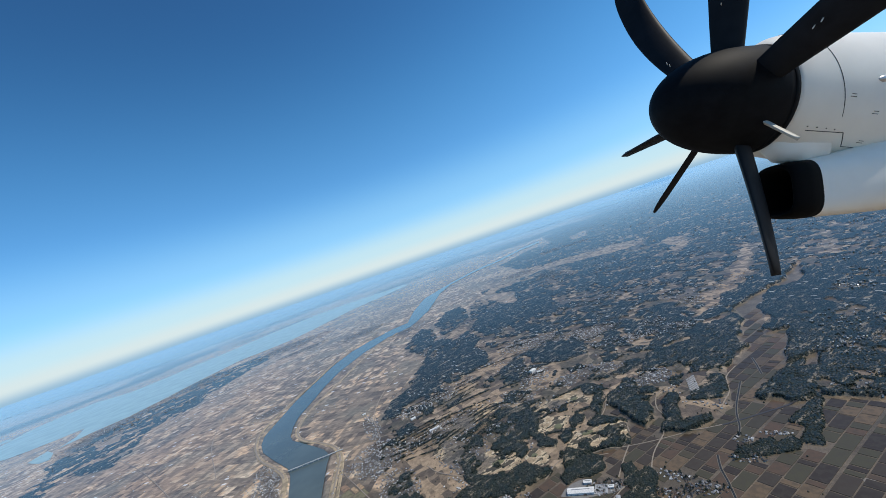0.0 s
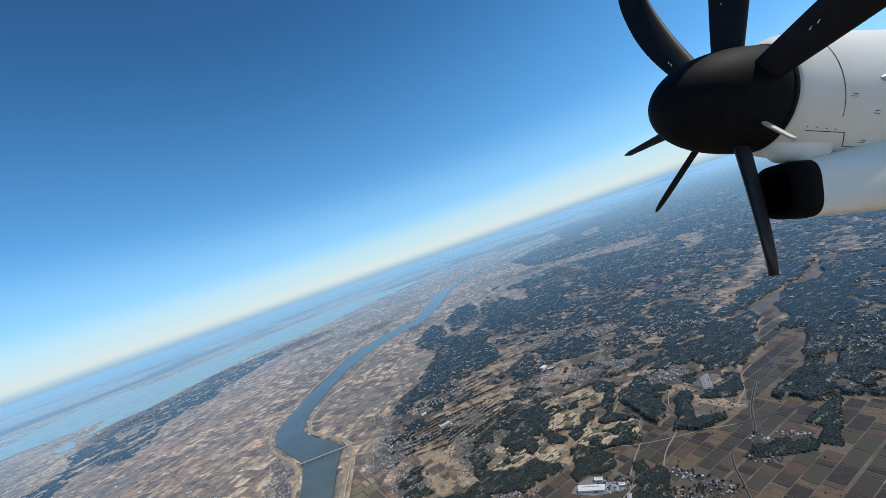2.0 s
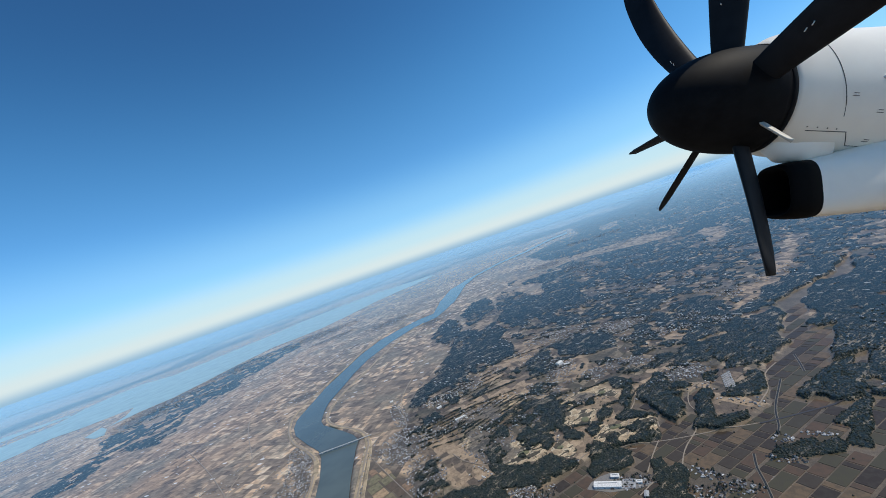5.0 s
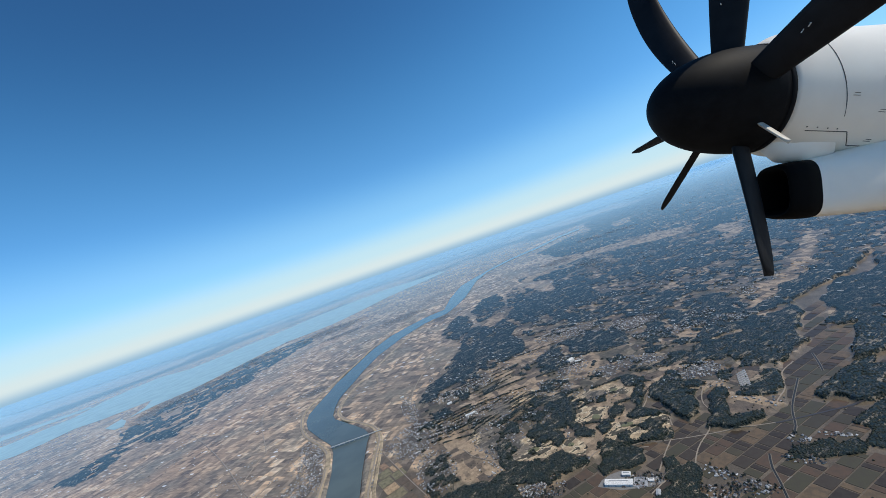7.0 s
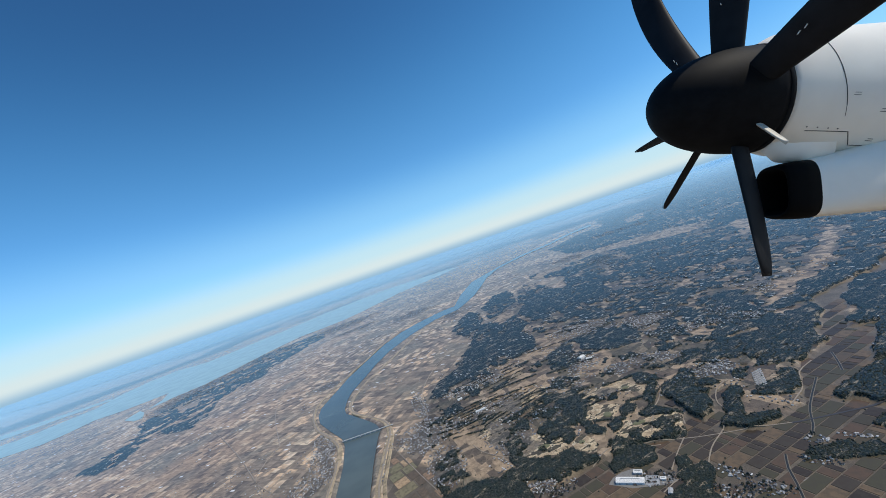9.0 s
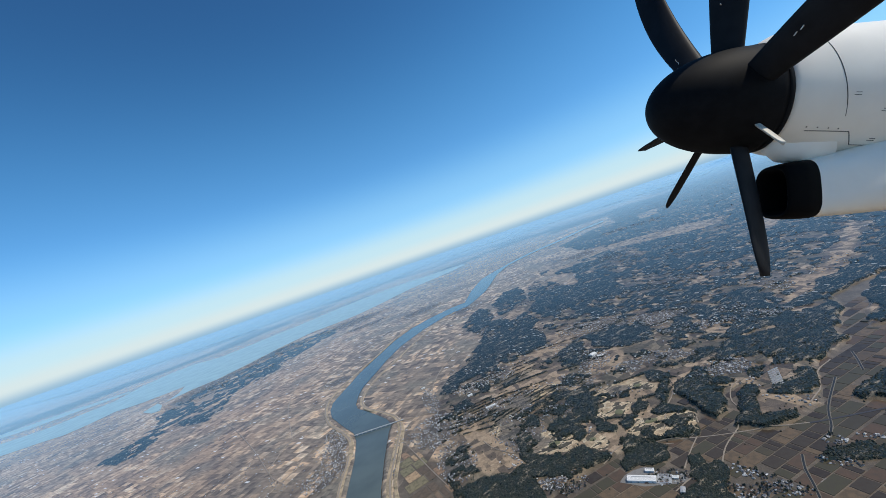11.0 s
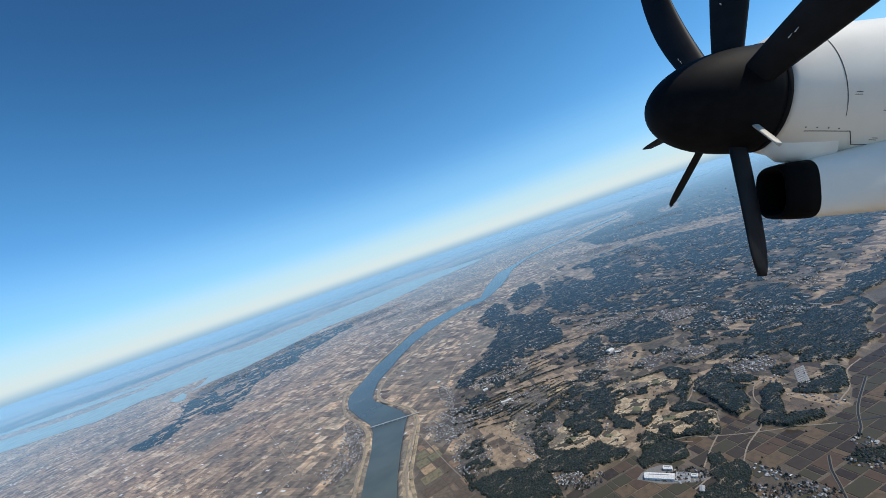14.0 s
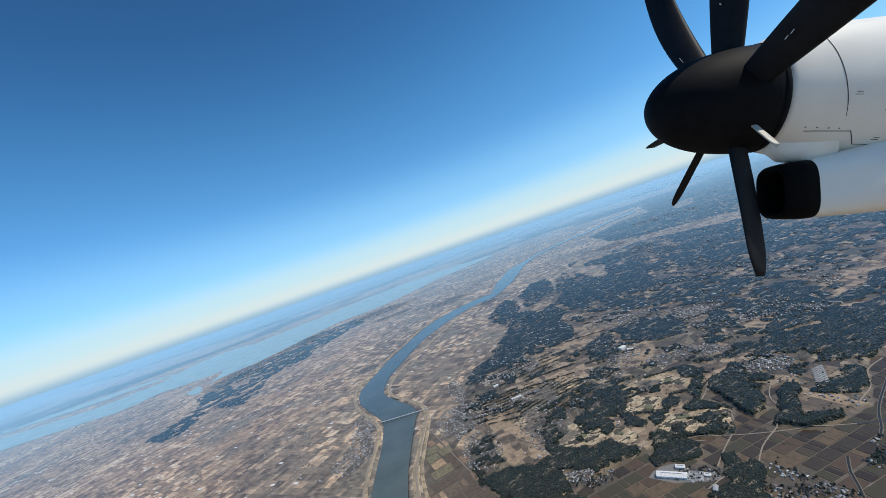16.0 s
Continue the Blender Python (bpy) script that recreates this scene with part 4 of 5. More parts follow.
ROADS = [
    [(-44, 151.4), (-39, 150.8), (-29.6, 149.8), (-19.2, 144.5), (-6.7, 134.3), (-0.4, 135)],
    [(-64.2, 151.2), (-71.1, 152.1), (-78, 154.7), (-82.6, 151.2), (-84.3, 144.6), (-84.9, 136.3), (-87.4, 130.8), (-92, 118)],
    [(-83.4, 128.7), (-96.7, 142.5), (-99.9, 155.2), (-100, 168.2), (-94.1, 179.5)],
    [(-39.7, 131.1), (-28, 108.8), (-21.9, 97.9)],
    [(22.8, 92.7), (31.4, 91.2), (40.4, 87.9), (51.5, 84.9), (57.4, 83)],
    [(29.1, 81), (33.7, 86), (39.1, 91.5), (41.8, 97.1)],
    [(24.4, 75.9), (28.6, 77.9), (30.6, 77.2), (34.8, 77.2)],
    [(34.2, 77.1), (39.7, 83.5), (45.6, 87.9), (50.6, 92.2), (51.7, 98), (54.9, 102.9), (59.1, 105.4)],
]
ROADS += [
    [(32.5, 94.6), (39.7, 105.8), (46.8, 112.1), (58.1, 118.7)],
    [(62.3, 87.9), (68.9, 92.6), (74.7, 99.4), (80.8, 102.5)],
    [(15.2, 89.9), (21.7, 93.4), (27.1, 91.3), (31.8, 89.6)],
    [(3.2, 104.7), (-3.3, 104.4), (-9.3, 110), (-12.3, 115.9)],
    [(55.1, 153.8), (66.5, 157.3), (79.1, 154.1), (94.1, 145.7)],
    [(-9.7, 136), (3, 150), (14, 168), (34, 186), (60, 200)],
    [(-100, 170), (-130, 230), (-150, 300), (-160, 380)],
    [(-88, 131), (-125, 178), (-175, 235), (-240, 300)],
    [(-29, 150), (-33, 175), (-30, 200), (-22, 225)],
]
for k, line in enumerate(ROADS):
    ribbon("road_%d" % (k + 1), line, 0.22 if min(math.hypot(*q) for q in line) < 110 else 0.32, 0.13, 0.12, TRACK, "narrow pale country road")
ribbon("road_causeway", [(57.4, 83), (58.6, 82.6), (65, 81.4), (72.6, 80.3), (78.2, 80.2)], 0.42, 0.13, 0.12, DARK_ROAD, "dark straight road on a low causeway")
for k, line in enumerate(([(74.7, 95), (64.5, 86.2), (59.3, 80.2), (56.2, 77.5)], [(49, 75.5), (46.5, 72.1), (44.8, 68.7), (41, 62)], [(87.1, 103.2), (84.1, 98.8), (80.8, 94.4)])):
    ribbon("ditch_bank_%d" % (k + 1), line, 0.52, 0.11, 0.1, DITCH_EDGE, "grassy edge of an irrigation ditch", category="ditch")
    ribbon("ditch_%d" % (k + 1), line, 0.28, 0.125, 0.03, DITCH, "dark straight irrigation ditch", category="ditch")
bm = bmesh.new()
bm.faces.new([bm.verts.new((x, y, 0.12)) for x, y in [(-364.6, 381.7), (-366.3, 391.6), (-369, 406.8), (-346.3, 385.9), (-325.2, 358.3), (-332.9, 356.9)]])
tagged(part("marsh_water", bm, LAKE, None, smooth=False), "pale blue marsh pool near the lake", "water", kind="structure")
bm = bmesh.new()
bm.faces.new([bm.verts.new((x, y, -0.1)) for x, y in POND])
tagged(part("pond_water", bm, RIVER, None, smooth=False), "small dark blue farm pond", "water", kind="structure")

# ---------------------------------------------------------------- buildings and bridge


def boxes_mesh(name, boxes, material):
    """Plain boxes (x0, y0, z0, x1, y1, z1) in one mesh."""
    bm = bmesh.new()
    for x0, y0, z0, x1, y1, z1 in boxes:
        bmesh.ops.create_cube(bm, size=1.0, matrix=Matrix.Translation(((x0 + x1) / 2, (y0 + y1) / 2, (z0 + z1) / 2)) @ Matrix.Diagonal((x1 - x0, y1 - y0, z1 - z0, 1)))
    me = bpy.data.meshes.new(name)
    bm.to_mesh(me)
    bm.free()
    me.materials.append(material)
    return me


def child(name, mesh, parent, label=""):
    ob = new(name, mesh)
    ob.parent = parent
    return tagged(ob, label) if label else ob


def gable_mesh(name, length, width, eaves, ridge, over, material):
    """A pitched roof with thickness."""
    l, w = length / 2 + over, width / 2 + over
    t = 0.03
    verts = [(-l, -w, eaves), (-l, 0, ridge), (-l, w, eaves), (l, -w, eaves), (l, 0, ridge), (l, w, eaves)]
    verts += [(x, y, z - t) for x, y, z in verts]
    faces = [(0, 3, 4, 1), (1, 4, 5, 2), (6, 7, 10, 9), (7, 8, 11, 10), (0, 1, 7, 6), (1, 2, 8, 7), (3, 9, 10, 4), (4, 10, 11, 5), (0, 6, 9, 3), (2, 5, 11, 8)]
    return mesh_of(name, verts, faces, material)


def level_at(x, y):
    return float(cover(np.array([float(x)]), np.array([float(y)]))[0][0])


def hall(name, x, y, turn, length, width, height, label, category, roof_material, wall_material=None, group=""):
    """A works building: walls with a plinth, a low pitched roof, a roof vent, doors."""
    ob = new(name)
    ob.matrix_world = pose(x, y, level_at(x, y) + 0.02, 0, 0, turn)
    tagged(ob, label, category, group)
    l, w = length / 2, width / 2
    child("wall", boxes_mesh("wall", [(-l, -w, -0.3, l, w, height)], wall_material or SHED_WHITE), ob)
    child("roof", gable_mesh("roof", length, width, height, height + width * 0.14, 0.05, roof_material), ob)
    child("roof_vent", boxes_mesh("roof_vent", [(-l * 0.7, -0.06, height + width * 0.1, l * 0.7, 0.06, height + width * 0.14 + 0.06)], SHED_GREY), ob)
    n = max(1, int(length / 1.2))
    door = boxes_mesh("door", [(-0.16, -w - 0.012, 0.0, 0.16, -w + 0.02, height * 0.6)], SHED_GREY)
    for k in range(n):
        d = child("door", door, ob)
        d.location.x = (k + 0.5) * length / n - l
    return ob


hall("factory_hall", 20.3, 81.4, -28, 5.6, 1.7, 0.55, "large white factory hall with a pale roof", "factory", SHED_WHITE)
hall("warehouse", 22.9, 83.2, -28, 1.7, 1.0, 0.5, "white warehouse behind the factory hall", "warehouse", SHED_WHITE)
hall("warehouse", 26.3, 79.2, -28, 1.1, 0.8, 0.4, "small white warehouse at a yard", "warehouse", SHED_WHITE)
hall("warehouse", 25.6, 75.4, 60, 1.5, 0.8, 0.4, "pale warehouse beside the yard", "warehouse", SHED_GREY)
hall("warehouse", -8.0, 136.6, 12, 3.6, 0.9, 0.4, "long white warehouse among fields", "warehouse", SHED_WHITE)
hall("warehouse", -15.3, 152.6, 20, 1.9, 1.2, 0.5, "white warehouse at the edge of a village", "warehouse", SHED_WHITE)
hall("warehouse", -38, 180, 20, 1.5, 1.1, 0.4, "white shed alone in the fields", "warehouse", SHED_WHITE)
hall("works", 35.6, 152.5, 30, 2.6, 1.8, 0.8, "tall white works building at a quarry", "factory", SHED_WHITE)
hall("works", 37.6, 149.5, -20, 2.2, 1.3, 0.5, "white works building at a quarry", "factory", SHED_WHITE)
barn = hall("poultry_barn", 68.0, 101.0, 0, 3.2, 0.2, 0.2, "long low pale poultry barn in a row", "barn", SHED_GREY, group="row of poultry barns")
base = level_at(68, 103) + 0.05
barn.matrix_world = pose(63.4, 97.6, base, 0, 0, 14)
for k in range(1, 9):
    copy_thing(barn, pose(63.4 + 0.55 * k, 97.6 + 0.9 * k, base, 0, 0, 14))
glass = hall("greenhouse", 21.0, 80.0, -28, 2.6, 0.3, 0.14, "low pale greenhouse in a row", "greenhouse", SHED_GREY, group="row of greenhouses")
base = level_at(23.6, 82.6) + 0.05
glass.matrix_world = pose(23.7, 78.8, base, 0, 0, -28)
for k in range(1, 7):
    copy_thing(glass, pose(23.7 + 0.2 * k, 78.8 + 0.36 * k, base, 0, 0, -28))


bm = bmesh.new()
rim = [bm.verts.new((x, y, level_at(x, y) + 0.09)) for x, y in [(16, 82.7), (17.6, 84.2), (19.9, 85), (22.6, 85), (22.8, 83), (26.2, 79.9), (29.1, 79.6), (28.2, 77.5), (25.5, 77.7), (19.8, 79.5)]]
low = [bm.verts.new(v.co - Vector((0, 0, 0.4))) for v in rim]
bm.faces.new(rim)
for k in range(len(rim)):
    bm.faces.new((rim[k - 1], low[k - 1], low[k], rim[k]))
tagged(part("factory_yard", bm, YARD, None, smooth=False), "pale paved yard round the factory", "pavement", kind="structure")


def golf_green(x, y, rx, ry):
    """A close-mown green, slightly raised, with a soft rim."""
    bm = bmesh.new()
    top = level_at(x, y) + 0.16
    rings = [[bm.verts.new((x + rx * f * math.cos(t * 0.3142), y + ry * f * math.sin(t * 0.3142), top - d)) for t in range(20)] for f, d in ((1.25, 0.3), (1.0, 0.03), (0.8, 0.0))]
    for a, b in zip(rings, rings[1:]):
        for k in range(20):
            bm.faces.new((a[k - 1], a[k], b[k], b[k - 1]))
    bm.faces.new(rings[-1])
    tagged(part("golf_green", bm, GREEN, None), "olive close-mown green among dry fairways", "golf green", "greens of the golf course", "structure")


for row in ((31.9, 99.8, 1.5, 0.8), (27, 108.4, 1, 1.2), (6.9, 103.3, 1.5, 0.9), (16.3, 99.7, 0.8, 0.7), (37.7, 119.2, 1.1, 0.7)):
    golf_green(*row)


def road_bridge():
    ob = new("road_bridge")
    a, b = Vector((-64.6, 151.2, 0)), Vector((-43.6, 151.4, 0))
    ob.matrix_world = Matrix.Translation((a + b) / 2) @ Matrix.Rotation(math.atan2(b.y - a.y, b.x - a.x), 4, "Z")
    tagged(ob, "long pale road bridge on low piers over the river", "bridge")
    l = (b - a).length / 2
    child("deck", boxes_mesh("deck", [(-l, -0.26, 0.34, l, 0.26, 0.42)], CONCRETE), ob)
    child("girder", boxes_mesh("girder", [(-l, -0.16, 0.22, l, 0.16, 0.34)], SHED_GREY), ob)
    for side in (-1, 1):
        child("railing", boxes_mesh("railing", [(-l, side * 0.26 - 0.02, 0.42, l, side * 0.26 + 0.02, 0.47)], SHED_WHITE), ob)
    pier = boxes_mesh("pier", [(-0.12, -0.2, -1.0, 0.12, 0.2, 0.2), (-0.17, -0.25, 0.16, 0.17, 0.25, 0.22)], CONCRETE)
    for k in range(10):
        p = child("pier", pier, ob)
        p.location.x = -l + (k + 0.7) * 2 * l / 10.4


road_bridge()


def village_house(k):
    """A small house: walls, a hipped roof, a lean-to."""
    l, w, h = (0.19, 0.16, 0.21, 0.17, 0.14)[k], (0.12, 0.13, 0.11, 0.1, 0.12)[k], (0.16, 0.2, 0.15, 0.18, 0.14)[k]
    roof_paint, tone = ((ROOF_DARK, "dark grey"), (ROOF_BROWN, "brown"), (SHED_GREY, "pale grey"), (ROOF_DARK, "slate grey"), (ROOF_BROWN, "rust brown"))[k]
    ob = tagged(new("village_house"), "small pale village house with a %s tiled roof" % tone, "house", "village houses")
    child("wall", boxes_mesh("wall", [(-l, -w, -0.15, l, w, h)], PLASTER), ob)
    o = 0.05
    verts = [(-l - o, -w - o, h), (l + o, -w - o, h), (l + o, w + o, h), (-l - o, w + o, h), (-l * 0.5, 0, h + 0.13), (l * 0.5, 0, h + 0.13)]
    child("roof", mesh_of("roof", verts, [(0, 1, 5, 4), (1, 2, 5), (2, 3, 4, 5), (3, 0, 4), (3, 2, 1, 0)], roof_paint), ob)
    child("lean_to", boxes_mesh("lean_to", [(l, -w * 0.7, -0.15, l + 0.09, w * 0.5, h * 0.55)], roof_paint), ob)
    return ob


def scatter_houses():
    """Hipped-roof houses, thick in the villages and thin between them, enlarged with distance to show from the seat."""
    rng = np.random.default_rng(7)
    spots = []
    for cx, cy, rx, ry, turn in TOWNS + FAR_TOWNS + NEW_TOWNS:
        far = math.hypot(cx, cy)
        n = int(min(560 if far < 200 else 900, rx * ry * (9.0 if far < 100 else 5.0 if far < 200 else 0.4) + 9))
        r, t = np.sqrt(rng.random(n)) * 1.15, rng.random(n) * 2 * math.pi
        u, v = rx * r * np.cos(t), ry * r * np.sin(t)
        c, s = math.cos(radians(turn)), math.sin(radians(turn))
        spots.append(np.stack([cx + u * c + v * s, cy - u * s + v * c], 1))
    row, step = np.meshgrid(np.arange(7), np.arange(13))                      # an estate of houses in straight rows
    spots.append(np.stack([54.4 + 0.93 * step.ravel() + 0.3 * row.ravel(), 115.9 - 0.36 * step.ravel() * 0.2 - 0.92 * row.ravel() + 0.2 * step.ravel()], 1) + rng.uniform(-0.08, 0.08, (91, 2)))
    a, d = rng.uniform(-0.95, 0.95, 44000), 60 / np.tan(np.radians(rng.uniform(3.5, 34, 44000)))
    wild = np.stack([d * np.sin(a), d * np.cos(a)], 1)
    keep = rng.random(44000) < np.clip((fbm(wild[:, 0], wild[:, 1], 15, 3, 77) - 0.5) * 8 - 0.15, 0.008, 0.9) * np.where(inside(wild[:, 0], wild[:, 1], HILLS) > 0, 0.75, 0.3)
    spots.append(wild[keep])
    planned = np.concatenate([np.full(len(p), k < len(spots) - 1) for k, p in enumerate(spots)])
    xy = np.concatenate(spots)
    z, woods, hill, town, turf, clear, floor = cover(xy[:, 0], xy[:, 1])
    dry = np.maximum(inside(xy[:, 0], xy[:, 1], RIVER_EDGE), inside(xy[:, 0], xy[:, 1], LAKE_EDGE)) < -3.4
    far = np.hypot(xy[:, 0], xy[:, 1])
    perched = (woods >= 0.3) & (far > 120) & (rng.random(len(far)) < 0.45)        # houses within far woods, lifted so their roofs show among the crowns
    ok = dry & (turf < 0.45) & ((floor > 0.4) & planned & (woods < 0.6) | (floor < 0.4) & (woods < 0.3) | perched)
    z = z + np.where(woods >= 0.3, 0.5, 0.0)
    xy, z = xy[ok], z[ok]
    near = np.hypot(xy[:, 0], xy[:, 1]) < 92
    near[np.nonzero(near)[0][300:]] = False
    own, own_z = xy[near], z[near]
    kinds = [village_house(k) for k in range(5)]
    for k, ((x, y), g) in enumerate(zip(own, own_z)):
        at = pose(x, y, g, 0, 0, float(rng.choice([20, 110, rng.uniform(0, 180)])))
        if k < 5:
            kinds[k].matrix_world = at
        else:
            copy_thing(kinds[k % 5], at)
    xy, z = xy[~near], z[~near]
    verts, faces = [], []
    for (x, y), g in zip(xy, z):
        grow = 1.0 + 0.45 * min(4.5, max(0.0, math.hypot(x, y) - 110) / 150)
        l, w, h = rng.uniform(0.15, 0.27) * grow, rng.uniform(0.11, 0.17) * grow, rng.uniform(0.13, 0.24)
        t = rng.choice([0.35, 0.35 + math.pi / 2, rng.uniform(0, 3)])
        c, s = math.cos(t), math.sin(t)
        i = len(verts)
        for zz, e in ((g - 0.1, 1.0), (g + h, 1.0)):
            verts += [(x + (u * c - v * s) * e, y + (u * s + v * c) * e, zz) for u, v in ((-l, -w), (l, -w), (l, w), (-l, w))]
        faces += [(i, i + 1, i + 5, i + 4), (i + 1, i + 2, i + 6, i + 5), (i + 2, i + 3, i + 7, i + 6), (i + 3, i, i + 4, i + 7)]
        i = len(verts)
        verts += [(x + (u * c - v * s) * 1.12, y + (u * s + v * c) * 1.12, g + h) for u, v in ((-l, -w), (l, -w), (l, w), (-l, w))]
        verts += [(x - l * 0.6 * c, y - l * 0.6 * s, g + h + 0.11), (x + l * 0.6 * c, y + l * 0.6 * s, g + h + 0.11)]
        faces += [(i, i + 1, i + 5, i + 4), (i + 1, i + 2, i + 5), (i + 2, i + 3, i + 4, i + 5), (i + 3, i, i + 4)]
    ob = new("village_houses", mesh_of("village_houses", verts, faces, HOUSES))
    tagged(ob, "scattered village houses with grey and pale roofs, enlarged far off", "houses", kind="stuff")


scatter_houses()


def scatter_crowns():
    """Single crowns that break up the nearer woods and their edges."""
    rng = np.random.default_rng(11)
    n = 130000
    a, d = rng.uniform(-0.75, 1.0, n), 60 / np.tan(np.radians(20 + 22 * rng.random(n) ** 0.7))
    x, y = d * np.sin(a), d * np.cos(a)
    z, woods, hill, town, turf, clear, floor = cover(x, y)
    lone = rng.random(n) < np.where(hill > 0.5, 0.012, 0.0012)
    wet = np.maximum(inside(x, y, RIVER_EDGE), inside(x, y, LAKE_EDGE)) < -2.5
    ok = ((woods > 0.42) & (rng.random(n) < 0.75) | lone) & wet
    x, y, z, woods = x[ok][:44000], y[ok][:44000], z[ok][:44000], woods[ok][:44000]
    bm = bmesh.new()
    bmesh.ops.create_icosphere(bm, subdivisions=1, radius=1.0)
    unit = np.array([v.co[:] for v in bm.verts])
    tri = np.array([[v.index for v in f.verts] for f in bm.faces])
    bm.free()
    size = rng.uniform(0.11, 0.23, len(x))
    top = z + np.where(woods > 0.55, crowns(x, y) * 0.85, 0.1)
    jit = rng.uniform(0.72, 1.2, (len(x), len(unit), 1))
    verts = unit[None] * jit * np.stack([size, size, size * 1.05], 1)[:, None, :] + np.stack([x, y, top], 1)[:, None, :]
    faces = tri[None] + (np.arange(len(x)) * len(unit))[:, None, None]
    me = bpy.data.meshes.new("tree_crowns")
    me.from_pydata(verts.reshape(-1, 3).tolist(), [], faces.reshape(-1, 3).tolist())
    me.materials.append(CROWNS)
    tagged(new("woodland_trees", me), "dense dark evergreen trees of the wooded hills", "trees", kind="stuff")


scatter_crowns()


def leafy_tree(k):
    """A broad tree: tapered trunk, limbs, and a crown of many clumps."""
    rng = random.Random(40 + k)
    ob = tagged(new("tree"), ("dark evergreen tree beside the fields", "broad grey-brown winter tree near houses", "tall dark cedar at the edge of a wood")[k], "tree", "trees of the valley floor")
    tall = (0.5, 0.45, 0.65)[k]
    bm = bmesh.new()
    bmesh.ops.create_cone(bm, cap_ends=True, segments=7, radius1=0.035, radius2=0.012, depth=tall * 0.7, matrix=Matrix.Translation((0, 0, tall * 0.3)))
    for j in range(4):
        turn = Matrix.Rotation(j * 1.6 + rng.random(), 4, "Z") @ Matrix.Rotation(radians(50), 4, "X")
        bmesh.ops.create_cone(bm, cap_ends=True, segments=5, radius1=0.014, radius2=0.004, depth=0.22, matrix=Matrix.Translation((0, 0, tall * 0.4)) @ turn @ Matrix.Translation((0, 0, 0.1)))
    part("trunk", bm, BARK, ob)
    bm = bmesh.new()
    for j in range(12):
        a, up = rng.uniform(0, 6.28), rng.uniform(0, 1)
        reach = (0.17, 0.2, 0.12)[k] * (1.05 - 0.75 * up)
        made = bmesh.ops.create_icosphere(bm, subdivisions=1, radius=rng.uniform(0.07, 0.12), matrix=Matrix.Translation((reach * math.cos(a), reach * math.sin(a), tall * (0.42 + 0.55 * up))))
        for v in made["verts"]:
            v.co += Vector((rng.uniform(-1, 1), rng.uniform(-1, 1), rng.uniform(-1, 1))) * 0.03
    part("crown", bm, CROWNS, ob, smooth=False)
    return ob


def plant_trees():
    rng = np.random.default_rng(23)
    a, d = rng.uniform(-0.1, 0.95, 5000), rng.uniform(66, 98, 5000)
    x, y = d * np.sin(a), d * np.cos(a)
    z, woods, hill, town, turf, clear, floor = cover(x, y)
    ok = (town > 0.35) & (woods < 0.5) | (woods > 0.3) & (woods < 0.5)
    x, y, z = x[ok][:170], y[ok][:170], z[ok][:170]
    kinds = [leafy_tree(k) for k in range(3)]
    for k in range(len(x)):
        at = pose(x[k], y[k], z[k] - 0.02, 0, 0, float(rng.uniform(0, 360)))
        if k < 3:
            kinds[k].matrix_world = at
        else:
            copy_thing(kinds[k % 3], at)


plant_trees()

# ---------------------------------------------------------------- the engine beside the window
HUB = MIDDLE @ Matrix.Translation((1.84, 0.947, -2.5)) @ pose(0, 0, 0, 0, 0, 5.0)   # x aft, y up, z towards the cabin
engine = new("aircraft_engine")
engine.matrix_world = HUB
tagged(engine, "white turboprop engine nacelle with black spinner and propeller", "aircraft engine")


def loft(rings, close_start=True, close_end=True):
    bm = bmesh.new()
    rows = [[bm.verts.new(p) for p in ring] for ring in rings]
    n = len(rows[0])
    for a, b in zip(rows, rows[1:]):
        for k in range(n):
            bm.faces.new((a[k], a[(k + 1) % n], b[(k + 1) % n], b[k]))
    if close_start:
        bm.faces.new(rows[0])
    if close_end:
        bm.faces.new(rows[-1])
    return bm


def oval_ring(x, cy, cz, high, wide, power=2.0, n=72):
    out = []
    for k in range(n):
        t = 2 * math.pi * k / n
        c, s = math.cos(t), math.sin(t)
        out.append((x, cy + high * math.copysign(abs(s) ** (2 / power), s), cz + wide * math.copysign(abs(c) ** (2 / power), c)))
    return out


SPIN_R, NOSE, RIM = 0.328, -0.497, 0.13
rings = []
for k in range(1, 33):
    s = (k / 32) ** 1.6
    rings.append(oval_ring(NOSE + (RIM - NOSE) * s, 0, 0, SPIN_R * (1 - (1 - s) ** 2.3) ** 0.5, SPIN_R * (1 - (1 - s) ** 2.3) ** 0.5))
part("spinner", loft(rings), BLACK_PAINT, engine, "glossy black pointed spinner dome")
rings = [oval_ring(RIM + d, 0, 0, r, r) for d, r in ((0.0, 0.329), (0.004, 0.332), (0.026, 0.332), (0.03, 0.305))]
part("spinner_ring", loft(rings), BLACK_PAINT, engine, "black spinner back plate")

NACELLE = [(0.162, 0.0, 0.318, 0.312), (0.2, 0.008, 0.342, 0.324), (0.27, 0.012, 0.372, 0.33), (0.36, 0.012, 0.392, 0.334), (0.5, 0.0, 0.408, 0.336),
           (0.7, -0.02, 0.42, 0.338), (1.1, -0.045, 0.44, 0.345), (1.6, -0.05, 0.46, 0.36), (2.4, -0.05, 0.46, 0.38), (3.2, -0.02, 0.42, 0.36)]


